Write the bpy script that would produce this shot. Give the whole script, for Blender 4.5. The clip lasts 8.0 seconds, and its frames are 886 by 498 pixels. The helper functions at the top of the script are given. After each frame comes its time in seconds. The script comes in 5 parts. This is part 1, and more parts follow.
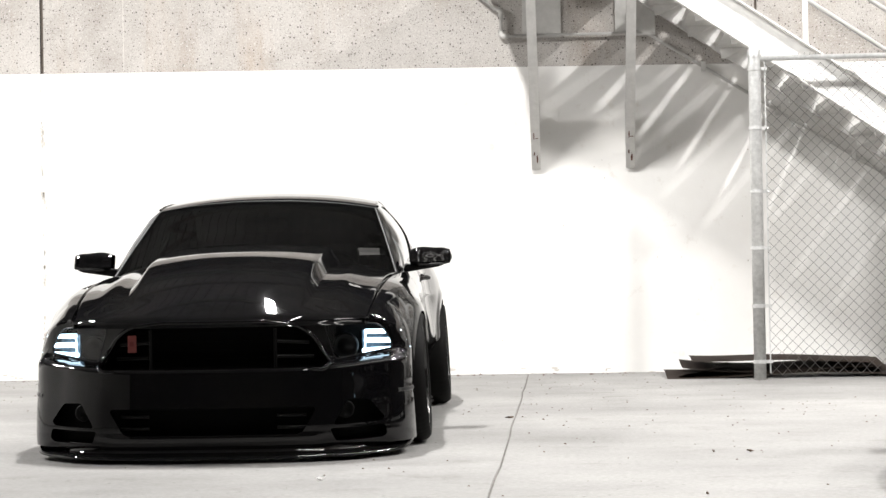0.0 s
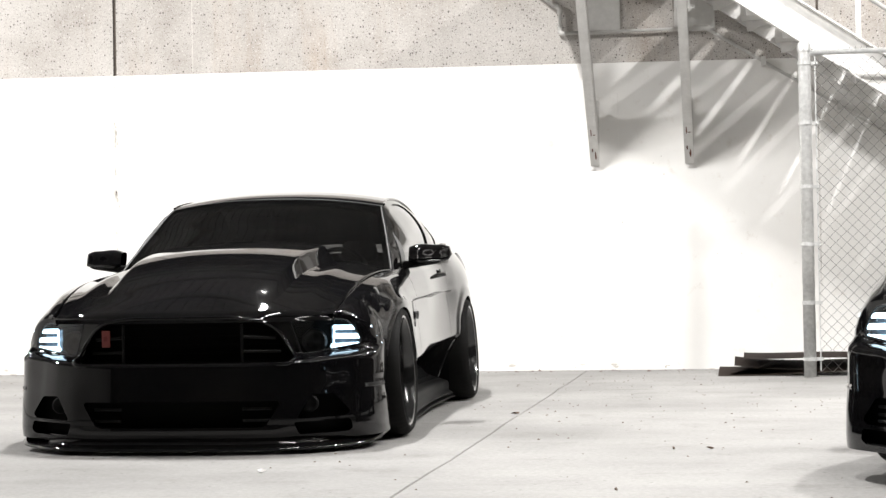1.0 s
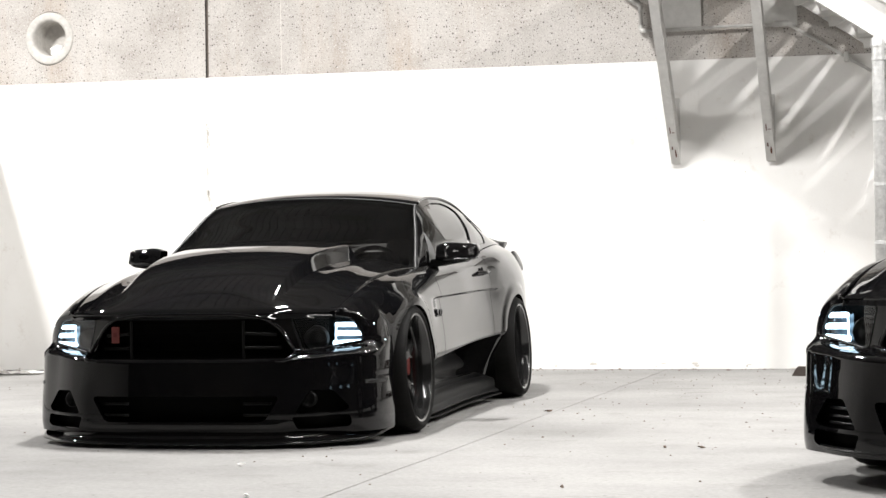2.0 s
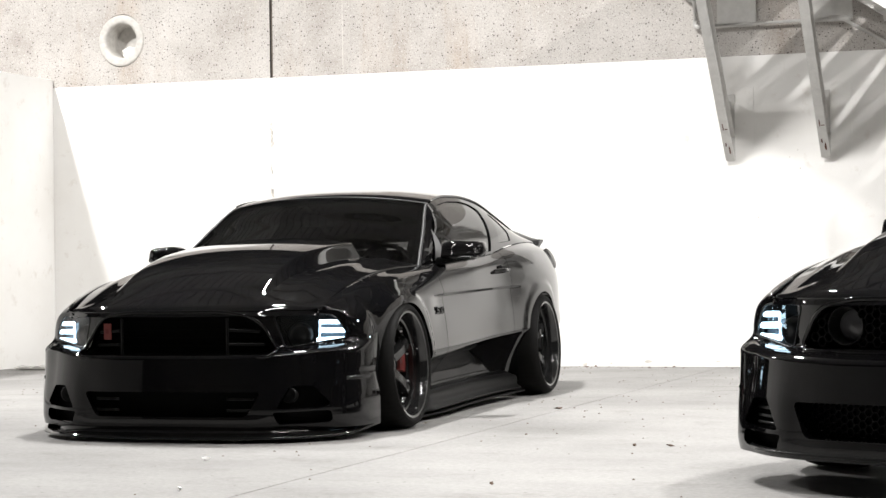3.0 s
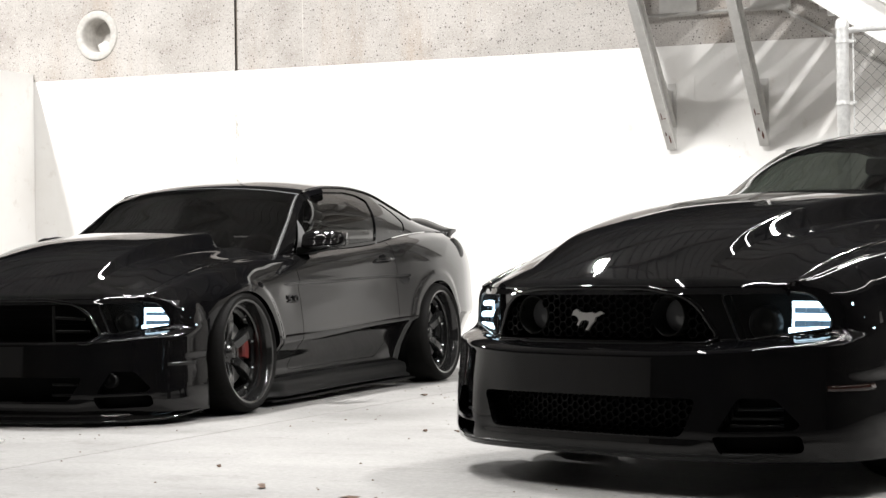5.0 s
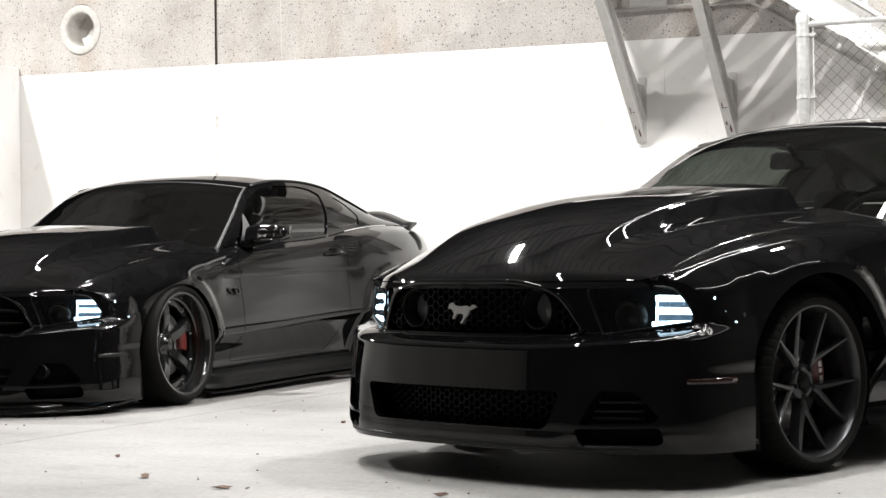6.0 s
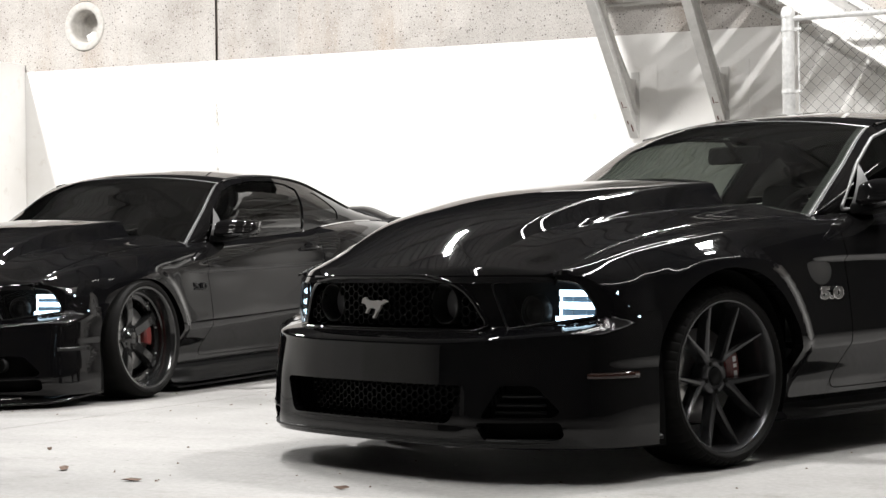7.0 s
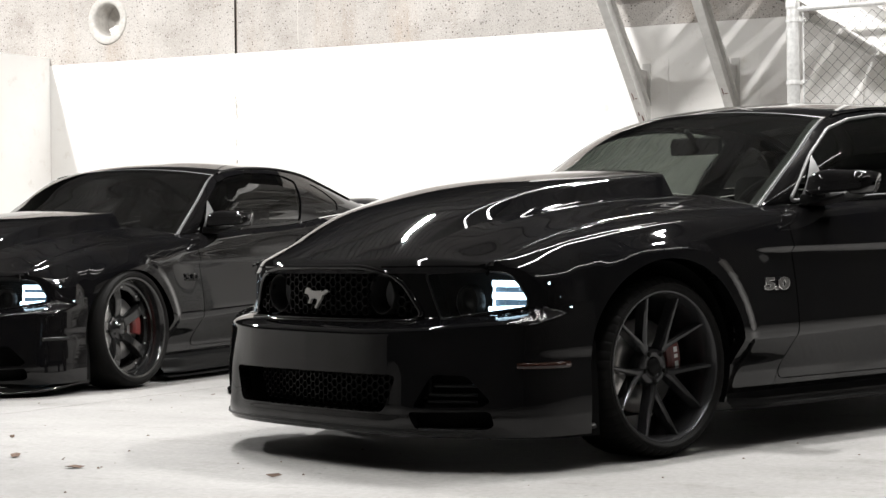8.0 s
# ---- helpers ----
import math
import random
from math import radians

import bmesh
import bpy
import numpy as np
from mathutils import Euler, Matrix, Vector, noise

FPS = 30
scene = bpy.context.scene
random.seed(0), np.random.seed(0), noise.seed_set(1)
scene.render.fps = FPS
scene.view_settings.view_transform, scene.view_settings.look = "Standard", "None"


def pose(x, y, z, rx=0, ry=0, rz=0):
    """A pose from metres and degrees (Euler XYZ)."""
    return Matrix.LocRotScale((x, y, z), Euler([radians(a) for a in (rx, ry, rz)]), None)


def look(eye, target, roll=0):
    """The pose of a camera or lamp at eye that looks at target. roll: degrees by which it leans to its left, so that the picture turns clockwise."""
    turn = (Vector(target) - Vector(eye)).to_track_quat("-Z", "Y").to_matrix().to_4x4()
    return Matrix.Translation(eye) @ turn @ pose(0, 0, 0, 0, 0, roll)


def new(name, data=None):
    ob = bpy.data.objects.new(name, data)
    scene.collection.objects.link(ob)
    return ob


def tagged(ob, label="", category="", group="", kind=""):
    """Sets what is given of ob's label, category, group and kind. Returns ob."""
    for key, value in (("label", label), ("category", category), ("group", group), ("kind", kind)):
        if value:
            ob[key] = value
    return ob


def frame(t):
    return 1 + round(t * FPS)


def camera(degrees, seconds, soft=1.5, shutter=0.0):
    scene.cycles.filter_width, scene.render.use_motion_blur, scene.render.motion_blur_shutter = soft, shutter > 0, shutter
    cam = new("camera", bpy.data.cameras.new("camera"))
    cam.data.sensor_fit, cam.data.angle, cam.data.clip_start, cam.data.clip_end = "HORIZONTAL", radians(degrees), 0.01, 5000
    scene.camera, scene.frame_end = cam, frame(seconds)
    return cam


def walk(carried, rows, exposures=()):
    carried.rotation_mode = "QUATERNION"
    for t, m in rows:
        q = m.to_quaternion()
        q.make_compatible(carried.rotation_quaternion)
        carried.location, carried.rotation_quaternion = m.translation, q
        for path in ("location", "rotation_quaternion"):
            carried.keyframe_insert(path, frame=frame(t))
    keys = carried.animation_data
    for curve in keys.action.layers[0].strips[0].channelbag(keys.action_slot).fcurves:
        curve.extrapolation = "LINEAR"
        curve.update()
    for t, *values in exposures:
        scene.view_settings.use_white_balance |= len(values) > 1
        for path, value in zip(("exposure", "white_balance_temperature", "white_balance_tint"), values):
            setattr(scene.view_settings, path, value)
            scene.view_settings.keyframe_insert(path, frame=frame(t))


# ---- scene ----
import functools

cam = camera(27.6, 8.0)
PATH = [
    (0, (4.624, -15.433, 0.831), (4.477, -13.439, 0.863), -1.0),
    (0.5, (5.142, -15.442, 0.826), (4.899, -13.457, 0.857), -1.0),
    (1, (5.638, -15.424, 0.818), (5.296, -13.454, 0.849), -1.0),
    (1.5, (6.111, -15.391, 0.817), (5.667, -13.441, 0.847), -1.0),
    (2, (6.539, -15.311, 0.805), (5.996, -13.386, 0.837), -0.9),
    (3.5, (7.794, -15.034, 0.799), (7.034, -13.184, 0.827), -0.9),
    (4, (8.2, -14.917, 0.791), (7.404, -13.082, 0.817), -0.9),
    (4.5, (8.571, -14.816, 0.786), (7.753, -12.991, 0.809), -0.9),
    (5, (8.92, -14.73, 0.786), (8.083, -12.914, 0.805), -0.9),
    (6.5, (9.722, -14.477, 0.783), (8.822, -12.69, 0.791), -0.8),
    (7, (9.947, -14.375, 0.777), (9.02, -12.603, 0.783), -0.8),
    (7.5, (10.168, -14.299, 0.775), (9.211, -12.543, 0.776), -0.8),
    (8, (10.367, -14.216, 0.767), (9.378, -12.478, 0.765), -0.8),
]
walk(cam, [(t, look(eye, target, roll)) for t, eye, target, roll in PATH])

# ---- world and lamps ----
world = bpy.data.worlds.new("night")
scene.world = world
world.use_nodes = True
world.node_tree.nodes["Background"].inputs[0].default_value = (0.9, 0.92, 1.0, 1)
world.node_tree.nodes["Background"].inputs[1].default_value = 0.01
scene.view_settings.exposure = 0.0

LAMP_Z = 6.1
# x, y, watts, width, length, spread in degrees, tubes side by side
LAMPS = [(-3.4, -4.7, 1040, 0.25, 0.8, 180, 1), (2.9, -4.7, 660, 0.16, 0.9, 180, 1), (8.4, -4.7, 600, 0.16, 0.6, 180, 1), (10.2, -4.7, 340, 0.16, 0.6, 180, 1), (4.7, -9.4, 70, 0.09, 4.2, 90, 1),
         (7.6, -7.3, 75, 0.07, 8.4, 85, 1), (8.8, -7.3, 75, 0.07, 8.4, 85, 1), (12.6, -7.3, 22, 0.07, 8.4, 95, 1)]


# ---- materials ----
def shader(name):
    m = bpy.data.materials.new(name)
    m.use_nodes = True
    nt = m.node_tree
    return m, nt, nt.nodes["Principled BSDF"]


def node(nt, kind, **inputs):
    n = nt.nodes.new(kind)
    for key, value in inputs.items():
        n.inputs[key.replace("_", " ")].default_value = value
    return n


def plain(name, colour, rough=0.5, metal=0.0, coat=0.0, grain=0.0, scale=60.0, bump=0.0, spec=0.5):
    """A surface of one colour with fine grain, broader mottling and light relief."""
    m, nt, b = shader(name)
    b.inputs["Base Color"].default_value = (*colour, 1)
    b.inputs["Roughness"].default_value = rough
    b.inputs["Metallic"].default_value = metal
    b.inputs["Coat Weight"].default_value = coat
    b.inputs["Coat Roughness"].default_value = 0.02
    b.inputs["Specular IOR Level"].default_value = spec
    if grain or bump:
        co = nt.nodes.new("ShaderNodeTexCoord")
        n1 = node(nt, "ShaderNodeTexNoise", Scale=scale, Detail=6.0, Roughness=0.6)
        n2 = node(nt, "ShaderNodeTexNoise", Scale=scale / 14, Detail=4.0)
        nt.links.new(co.outputs["Object"], n1.inputs["Vector"])
        nt.links.new(co.outputs["Object"], n2.inputs["Vector"])
        add = nt.nodes.new("ShaderNodeMath")
        nt.links.new(n1.outputs[0], add.inputs[0])
        nt.links.new(n2.outputs[0], add.inputs[1])
        ramp = nt.nodes.new("ShaderNodeMapRange")
        nt.links.new(add.outputs[0], ramp.inputs[0])
        ramp.inputs[1].default_value, ramp.inputs[2].default_value = 0.7, 1.3
        ramp.inputs[3].default_value, ramp.inputs[4].default_value = 1 - grain, 1 + grain
        mul = nt.nodes.new("ShaderNodeVectorMath")
        mul.operation = "SCALE"
        mul.inputs[0].default_value = colour
        nt.links.new(ramp.outputs[0], mul.inputs["Scale"])
        nt.links.new(mul.outputs[0], b.inputs["Base Color"])
        if bump:
            bp = node(nt, "ShaderNodeBump", Strength=bump, Distance=0.004)
            nt.links.new(n1.outputs[0], bp.inputs["Height"])
            nt.links.new(bp.outputs[0], b.inputs["Normal"])
    return m


def ramp_node(nt, source, stops):
    r = nt.nodes.new("ShaderNodeValToRGB")
    el = r.color_ramp.elements
    while len(el) < len(stops):
        el.new(0.5)
    for e, (p, c) in zip(el, stops):
        e.position, e.color = p, (*c, 1)
    nt.links.new(source, r.inputs[0])
    return r


def mixed(nt, fac, a, b, kind="MIX"):
    n = nt.nodes.new("ShaderNodeMix")
    n.data_type, n.blend_type = "RGBA", kind
    for k, v in ((0, fac), (6, a), (7, b)):
        if isinstance(v, bpy.types.NodeSocket):
            nt.links.new(v, n.inputs[k])
        else:
            n.inputs[k].default_value = v if k == 0 else (*v, 1)
    return n.outputs[2]


def floor_concrete():
    m, nt, b = shader("worn_concrete_floor")
    co = nt.nodes.new("ShaderNodeTexCoord")
    stretch = nt.nodes.new("ShaderNodeMapping")
    stretch.inputs["Scale"].default_value = (0.75, 1.1, 1)
    nt.links.new(co.outputs["Object"], stretch.inputs[0])
    broad = node(nt, "ShaderNodeTexNoise", Scale=0.7, Detail=8.0, Roughness=0.62)
    nt.links.new(stretch.outputs[0], broad.inputs["Vector"])
    fine = node(nt, "ShaderNodeTexNoise", Scale=38.0, Detail=8.0, Roughness=0.7)
    nt.links.new(co.outputs["Object"], fine.inputs["Vector"])
    blot = node(nt, "ShaderNodeTexNoise", Scale=3.2, Detail=7.0, Roughness=0.75)
    nt.links.new(stretch.outputs[0], blot.inputs["Vector"])
    c = ramp_node(nt, broad.outputs[0], [(0.3, (0.155, 0.151, 0.145)), (0.5, (0.218, 0.213, 0.206)), (0.7, (0.275, 0.269, 0.26))]).outputs[0]
    f = ramp_node(nt, fine.outputs[0], [(0.3, (0.72, 0.72, 0.72)), (0.62, (1.12, 1.12, 1.12))]).outputs[0]
    c = mixed(nt, 0.75, c, f, "MULTIPLY")
    s = ramp_node(nt, blot.outputs[0], [(0.30, (0.55, 0.53, 0.51)), (0.46, (1, 1, 1))]).outputs[0]
    c = mixed(nt, 0.8, c, s, "MULTIPLY")
    speck = node(nt, "ShaderNodeTexVoronoi", Scale=9.0)
    nt.links.new(co.outputs["Object"], speck.inputs["Vector"])
    k = ramp_node(nt, speck.outputs["Distance"], [(0.035, (0.2, 0.18, 0.165)), (0.085, (1, 1, 1))]).outputs[0]
    c = mixed(nt, 0.8, c, k, "MULTIPLY")
    nt.links.new(c, b.inputs["Base Color"])
    r = nt.nodes.new("ShaderNodeMapRange")
    nt.links.new(blot.outputs[0], r.inputs[0])
    r.inputs[3].default_value, r.inputs[4].default_value = 0.55, 0.8
    nt.links.new(r.outputs[0], b.inputs["Roughness"])
    bp = node(nt, "ShaderNodeBump", Strength=0.35, Distance=0.004)
    nt.links.new(fine.outputs[0], bp.inputs["Height"])
    nt.links.new(bp.outputs[0], b.inputs["Normal"])
    return m


def white_paint():
    m, nt, b = shader("white_wall_paint")
    co = nt.nodes.new("ShaderNodeTexCoord")
    broad = node(nt, "ShaderNodeTexNoise", Scale=0.9, Detail=7.0, Roughness=0.6)
    fine = node(nt, "ShaderNodeTexNoise", Scale=45.0, Detail=6.0)
    scuff = node(nt, "ShaderNodeTexNoise", Scale=5.0, Detail=9.0, Roughness=0.7)
    for n in (broad, fine, scuff):
        nt.links.new(co.outputs["Object"], n.inputs["Vector"])
    c = ramp_node(nt, broad.outputs[0], [(0.25, (0.74, 0.72, 0.69)), (0.6, (0.82, 0.81, 0.79))]).outputs[0]
    s = ramp_node(nt, scuff.outputs[0], [(0.28, (0.78, 0.74, 0.70)), (0.42, (1, 1, 1))]).outputs[0]
    c = mixed(nt, 0.7, c, s, "MULTIPLY")
    nt.links.new(c, b.inputs["Base Color"])
    b.inputs["Roughness"].default_value = 0.6
    bp = node(nt, "ShaderNodeBump", Strength=0.25, Distance=0.003)
    nt.links.new(fine.outputs[0], bp.inputs["Height"])
    nt.links.new(bp.outputs[0], b.inputs["Normal"])
    return m


def aggregate_concrete():
    m, nt, b = shader("exposed_aggregate_concrete")
    co = nt.nodes.new("ShaderNodeTexCoord")
    broad = node(nt, "ShaderNodeTexNoise", Scale=1.3, Detail=8.0, Roughness=0.65)
    sand = node(nt, "ShaderNodeTexNoise", Scale=70.0, Detail=5.0, Roughness=0.7)
    v1 = node(nt, "ShaderNodeTexVoronoi", Scale=34.0, Randomness=1.0)
    v2 = node(nt, "ShaderNodeTexVoronoi", Scale=80.0, Randomness=1.0)
    for n in (broad, sand, v1, v2):
        nt.links.new(co.outputs["Object"], n.inputs["Vector"])
    c = ramp_node(nt, broad.outputs[0], [(0.3, (0.33, 0.3, 0.275)), (0.5, (0.45, 0.425, 0.4)), (0.72, (0.54, 0.515, 0.49))]).outputs[0]
    g = ramp_node(nt, sand.outputs[0], [(0.32, (0.74, 0.73, 0.72)), (0.6, (1.1, 1.1, 1.1))]).outputs[0]
    c = mixed(nt, 0.8, c, g, "MULTIPLY")
    streak = nt.nodes.new("ShaderNodeMapping")
    streak.inputs["Scale"].default_value = (1.6, 1, 0.22)
    nt.links.new(co.outputs["Object"], streak.inputs[0])
    rusty = node(nt, "ShaderNodeTexNoise", Scale=1.1, Detail=8.0, Roughness=0.7)
    nt.links.new(streak.outputs[0], rusty.inputs["Vector"])
    tint = ramp_node(nt, rusty.outputs[0], [(0.52, (1, 1, 1)), (0.7, (0.86, 0.77, 0.69))]).outputs[0]
    c = mixed(nt, 0.9, c, tint, "MULTIPLY")
    for v, lo, hi in ((v1, 0.16, 0.28), (v2, 0.2, 0.32)):
        pick = nt.nodes.new("ShaderNodeSeparateColor")
        nt.links.new(v.outputs["Color"], pick.inputs[0])
        keep = nt.nodes.new("ShaderNodeMath")
        keep.operation = "GREATER_THAN"
        keep.inputs[1].default_value = 0.42
        nt.links.new(pick.outputs[0], keep.inputs[0])
        spot = nt.nodes.new("ShaderNodeMapRange")
        nt.links.new(v.outputs["Distance"], spot.inputs[0])
        spot.inputs[1].default_value, spot.inputs[2].default_value = lo, hi
        spot.inputs[3].default_value, spot.inputs[4].default_value = 1, 0
        fac = nt.nodes.new("ShaderNodeMath")
        fac.operation = "MULTIPLY"
        nt.links.new(spot.outputs[0], fac.inputs[0])
        nt.links.new(keep.outputs[0], fac.inputs[1])
        stone = ramp_node(nt, pick.outputs[1], [(0.0, (0.06, 0.054, 0.05)), (0.6, (0.15, 0.125, 0.105)), (0.85, (0.55, 0.53, 0.5))]).outputs[0]
        c = mixed(nt, fac.outputs[0], c, stone)
    nt.links.new(c, b.inputs["Base Color"])
    b.inputs["Roughness"].default_value = 0.85
    bp = node(nt, "ShaderNodeBump", Strength=0.6, Distance=0.006)
    nt.links.new(sand.outputs[0], bp.inputs["Height"])
    nt.links.new(bp.outputs[0], b.inputs["Normal"])
    return m


def glass_tint(name, tint, rough=0.0, ior=1.5):
    """A thin pane: what passes through is tinted, and gloss grows towards grazing angles."""
    m = bpy.data.materials.new(name)
    m.use_nodes = True
    nt = m.node_tree
    nt.nodes.clear()
    out = nt.nodes.new("ShaderNodeOutputMaterial")
    clear = nt.nodes.new("ShaderNodeBsdfTransparent")
    clear.inputs[0].default_value = (*tint, 1)
    gloss = nt.nodes.new("ShaderNodeBsdfGlossy")
    gloss.inputs["Roughness"].default_value = rough
    gloss.inputs["Color"].default_value = (1, 1, 1, 1)
    # thin-sheet gloss, alike from both sides: 4 % face on, rising to all of it at grazing angles
    facing = node(nt, "ShaderNodeLayerWeight", Blend=0.5)
    power = nt.nodes.new("ShaderNodeMath")
    power.operation = "POWER"
    nt.links.new(facing.outputs["Facing"], power.inputs[0])
    power.inputs[1].default_value = 5.0
    fr = nt.nodes.new("ShaderNodeMapRange")
    nt.links.new(power.outputs[0], fr.inputs[0])
    fr.inputs[3].default_value = ((ior - 1) / (ior + 1)) ** 2
    mx = nt.nodes.new("ShaderNodeMixShader")
    nt.links.new(fr.outputs[0], mx.inputs[0])
    nt.links.new(clear.outputs[0], mx.inputs[1])
    nt.links.new(gloss.outputs[0], mx.inputs[2])
    nt.links.new(mx.outputs[0], out.inputs[0])
    return m


def glowing(name, colour, strength):
    m, nt, b = shader(name)
    b.inputs["Base Color"].default_value = (0.8, 0.8, 0.8, 1)
    b.inputs["Emission Color"].default_value = (*colour, 1)
    b.inputs["Emission Strength"].default_value = strength
    return m


def car_paint():
    m, nt, b = shader("gloss_black_car_paint")
    co = nt.nodes.new("ShaderNodeTexCoord")
    dust = node(nt, "ShaderNodeTexNoise", Scale=3.0, Detail=9.0, Roughness=0.7)
    peel = node(nt, "ShaderNodeTexNoise", Scale=240.0, Detail=2.0)
    nt.links.new(co.outputs["Object"], dust.inputs["Vector"])
    nt.links.new(co.outputs["Object"], peel.inputs["Vector"])
    r = nt.nodes.new("ShaderNodeMapRange")
    nt.links.new(dust.outputs[0], r.inputs[0])
    r.inputs[1].default_value, r.inputs[2].default_value = 0.35, 0.75
    r.inputs[3].default_value, r.inputs[4].default_value = 0.015, 0.05
    nt.links.new(r.outputs[0], b.inputs["Roughness"])
    c = ramp_node(nt, dust.outputs[0], [(0.4, (0.0025, 0.0025, 0.003)), (0.8, (0.006, 0.0055, 0.005))]).outputs[0]
    nt.links.new(c, b.inputs["Base Color"])
    b.inputs["Specular IOR Level"].default_value = 0.37
    bp = node(nt, "ShaderNodeBump", Strength=0.012, Distance=0.001)
    nt.links.new(peel.outputs[0], bp.inputs["Height"])
    nt.links.new(bp.outputs[0], b.inputs["Normal"])
    return m


CONCRETE = floor_concrete()
PAINT = white_paint()
AGGREGATE = aggregate_concrete()
PLAIN_CONCRETE = plain("smooth_cast_concrete", (0.5, 0.48, 0.45), 0.8, grain=0.2, scale=25, bump=0.3)
DARK_BACKDROP = plain("dark_backdrop_concrete", (0.05, 0.049, 0.047), 0.85, grain=0.3, scale=6, bump=0.2)
JOINT_DIRT = plain("dirt_filled_floor_joint", (0.1, 0.093, 0.085), 0.9, grain=0.5, scale=20)
CHIPPED = plain("flaked_dirty_paint", (0.55, 0.52, 0.48), 0.85, grain=0.3, scale=60)
JOINT = plain("dark_joint_filler", (0.16, 0.135, 0.115), 0.9, grain=0.3)
STEEL_PAINT = plain("grey_painted_steel", (0.58, 0.57, 0.55), 0.42, grain=0.12, scale=18, bump=0.08)
STAIR_PAINT = plain("white_painted_steel", (0.72, 0.71, 0.69), 0.45, grain=0.1, scale=14, bump=0.08)
RUST = plain("rust_brown_steel", (0.1, 0.035, 0.02), 0.85, grain=0.5, scale=80, bump=0.3)
GALVANISED = plain("galvanised_steel", (0.62, 0.62, 0.61), 0.45, metal=0.55, grain=0.25, scale=30, bump=0.1)
WIRE = plain("dull_galvanised_wire", (0.075, 0.07, 0.065), 0.55, metal=0.3)
CARD = plain("brown_corrugated_cardboard", (0.04, 0.026, 0.019), 0.85, grain=0.3, scale=30, bump=0.2)
LEAF = plain("dry_leaf_brown", (0.09, 0.05, 0.03), 0.8, grain=0.4)
PAPER = plain("crumpled_white_paper", (0.8, 0.79, 0.77), 0.7, grain=0.08)
CEILING = plain("dark_steel_deck", (0.48, 0.48, 0.484), 0.7, grain=0.2, scale=8)
BEAM = plain("pale_painted_purlin", (0.4, 0.39, 0.38), 0.6, grain=0.1, scale=8)
BLACK = car_paint()
TRIM = plain("satin_black_plastic", (0.009, 0.009, 0.009), 0.32, grain=0.1, bump=0.05, scale=200, spec=0.25)
MATTE = plain("matte_black_plastic", (0.0035, 0.0035, 0.0035), 0.5, spec=0.14)
# black of real linings, also used where shade is put in as colour
CAVITY = plain("black_lining_and_shade", (0.003, 0.003, 0.003), 0.9, spec=0.1)
RUBBER = plain("black_tyre_rubber", (0.0055, 0.0053, 0.005), 0.65, spec=0.1, grain=0.25, scale=40, bump=0.15)
GUNMETAL = plain("satin_gunmetal_alloy", (0.055, 0.055, 0.057), 0.26, metal=0.7, grain=0.08, scale=40)
GLOSS_WHEEL = plain("gloss_black_alloy", (0.012, 0.012, 0.012), 0.16, metal=0.2, coat=0.5)
IRON = plain("brake_disc_steel", (0.42, 0.41, 0.4), 0.35, metal=0.9, grain=0.15, scale=70)
RED = plain("red_caliper_paint", (0.1, 0.012, 0.01), 0.4, coat=0.3)
RED_BADGE = plain("faded_red_badge", (0.15, 0.03, 0.025), 0.5)
CHROME = plain("polished_chrome", (0.8, 0.79, 0.78), 0.12, metal=1.0)
SATIN = plain("satin_grey_trim", (0.1, 0.1, 0.1), 0.5)
BRIGHT = plain("brushed_bright_trim", (0.55, 0.55, 0.55), 0.28, metal=1.0)
SILVER = plain("brushed_silver_metal", (0.34, 0.33, 0.32), 0.4, metal=0.35)
SAIL = plain("grey_sail_plastic", (0.1, 0.1, 0.1), 0.4, grain=0.08, scale=120)
LETTER = plain("white_lettering", (0.75, 0.75, 0.75), 0.5)
AMBER = plain("amber_marker_lens", (0.018, 0.006, 0.004), 0.08)
DRL = glowing("white_light_bar", (0.62, 0.84, 1.0), 6)
REFLECTOR = plain("dim_lamp_reflector", (0.1, 0.13, 0.16), 0.3, metal=0.7)
DRL_SOFT = plain("silvered_lamp_reflector", (0.22, 0.25, 0.28), 0.3, metal=1.0)
LENS = glass_tint("clear_lamp_lens", (0.93, 0.95, 0.96))
GLASS_DARK = glass_tint("dark_tinted_glass", (0.1, 0.1, 0.1))
GLASS_LIGHT = glass_tint("grey_green_tinted_glass", (0.4, 0.43, 0.4))
GLASS_BACK = glass_tint("black_privacy_glass", (0.025, 0.025, 0.025))
GLASS_CLEARER = glass_tint("lightly_tinted_side_glass", (0.2, 0.215, 0.2))
GLASS_SIDE = glass_tint("smoked_side_glass", (0.09, 0.09, 0.09))
FOG_LENS = plain("grey_fog_lens", (0.1, 0.1, 0.105), 0.12)
TAIL_LENS = plain("smoked_red_lens", (0.05, 0.004, 0.004), 0.15)
CABIN = plain("charcoal_cabin_trim", (0.02, 0.02, 0.02), 0.6, grain=0.1)
TUBE = glowing("lit_lamp_tube", (1.0, 0.97, 0.93), 25)


# ---- shaping ----
def part(name, bm, material, parent=None, label="", smooth=True, m=None):
    """Links a bmesh as one mesh object, under parent if there is one."""
    me = bpy.data.meshes.new(name)
    bm.to_mesh(me)
    bm.free()
    for p in me.polygons:
        p.use_smooth = smooth
    for mat in material if isinstance(material, (list, tuple)) else (material,):
        me.materials.append(mat)
    ob = new(name, me)
    if parent:
        ob.parent = parent
    if m is not None:
        ob.matrix_basis = m
    if label:
        ob["label"] = label
    return ob


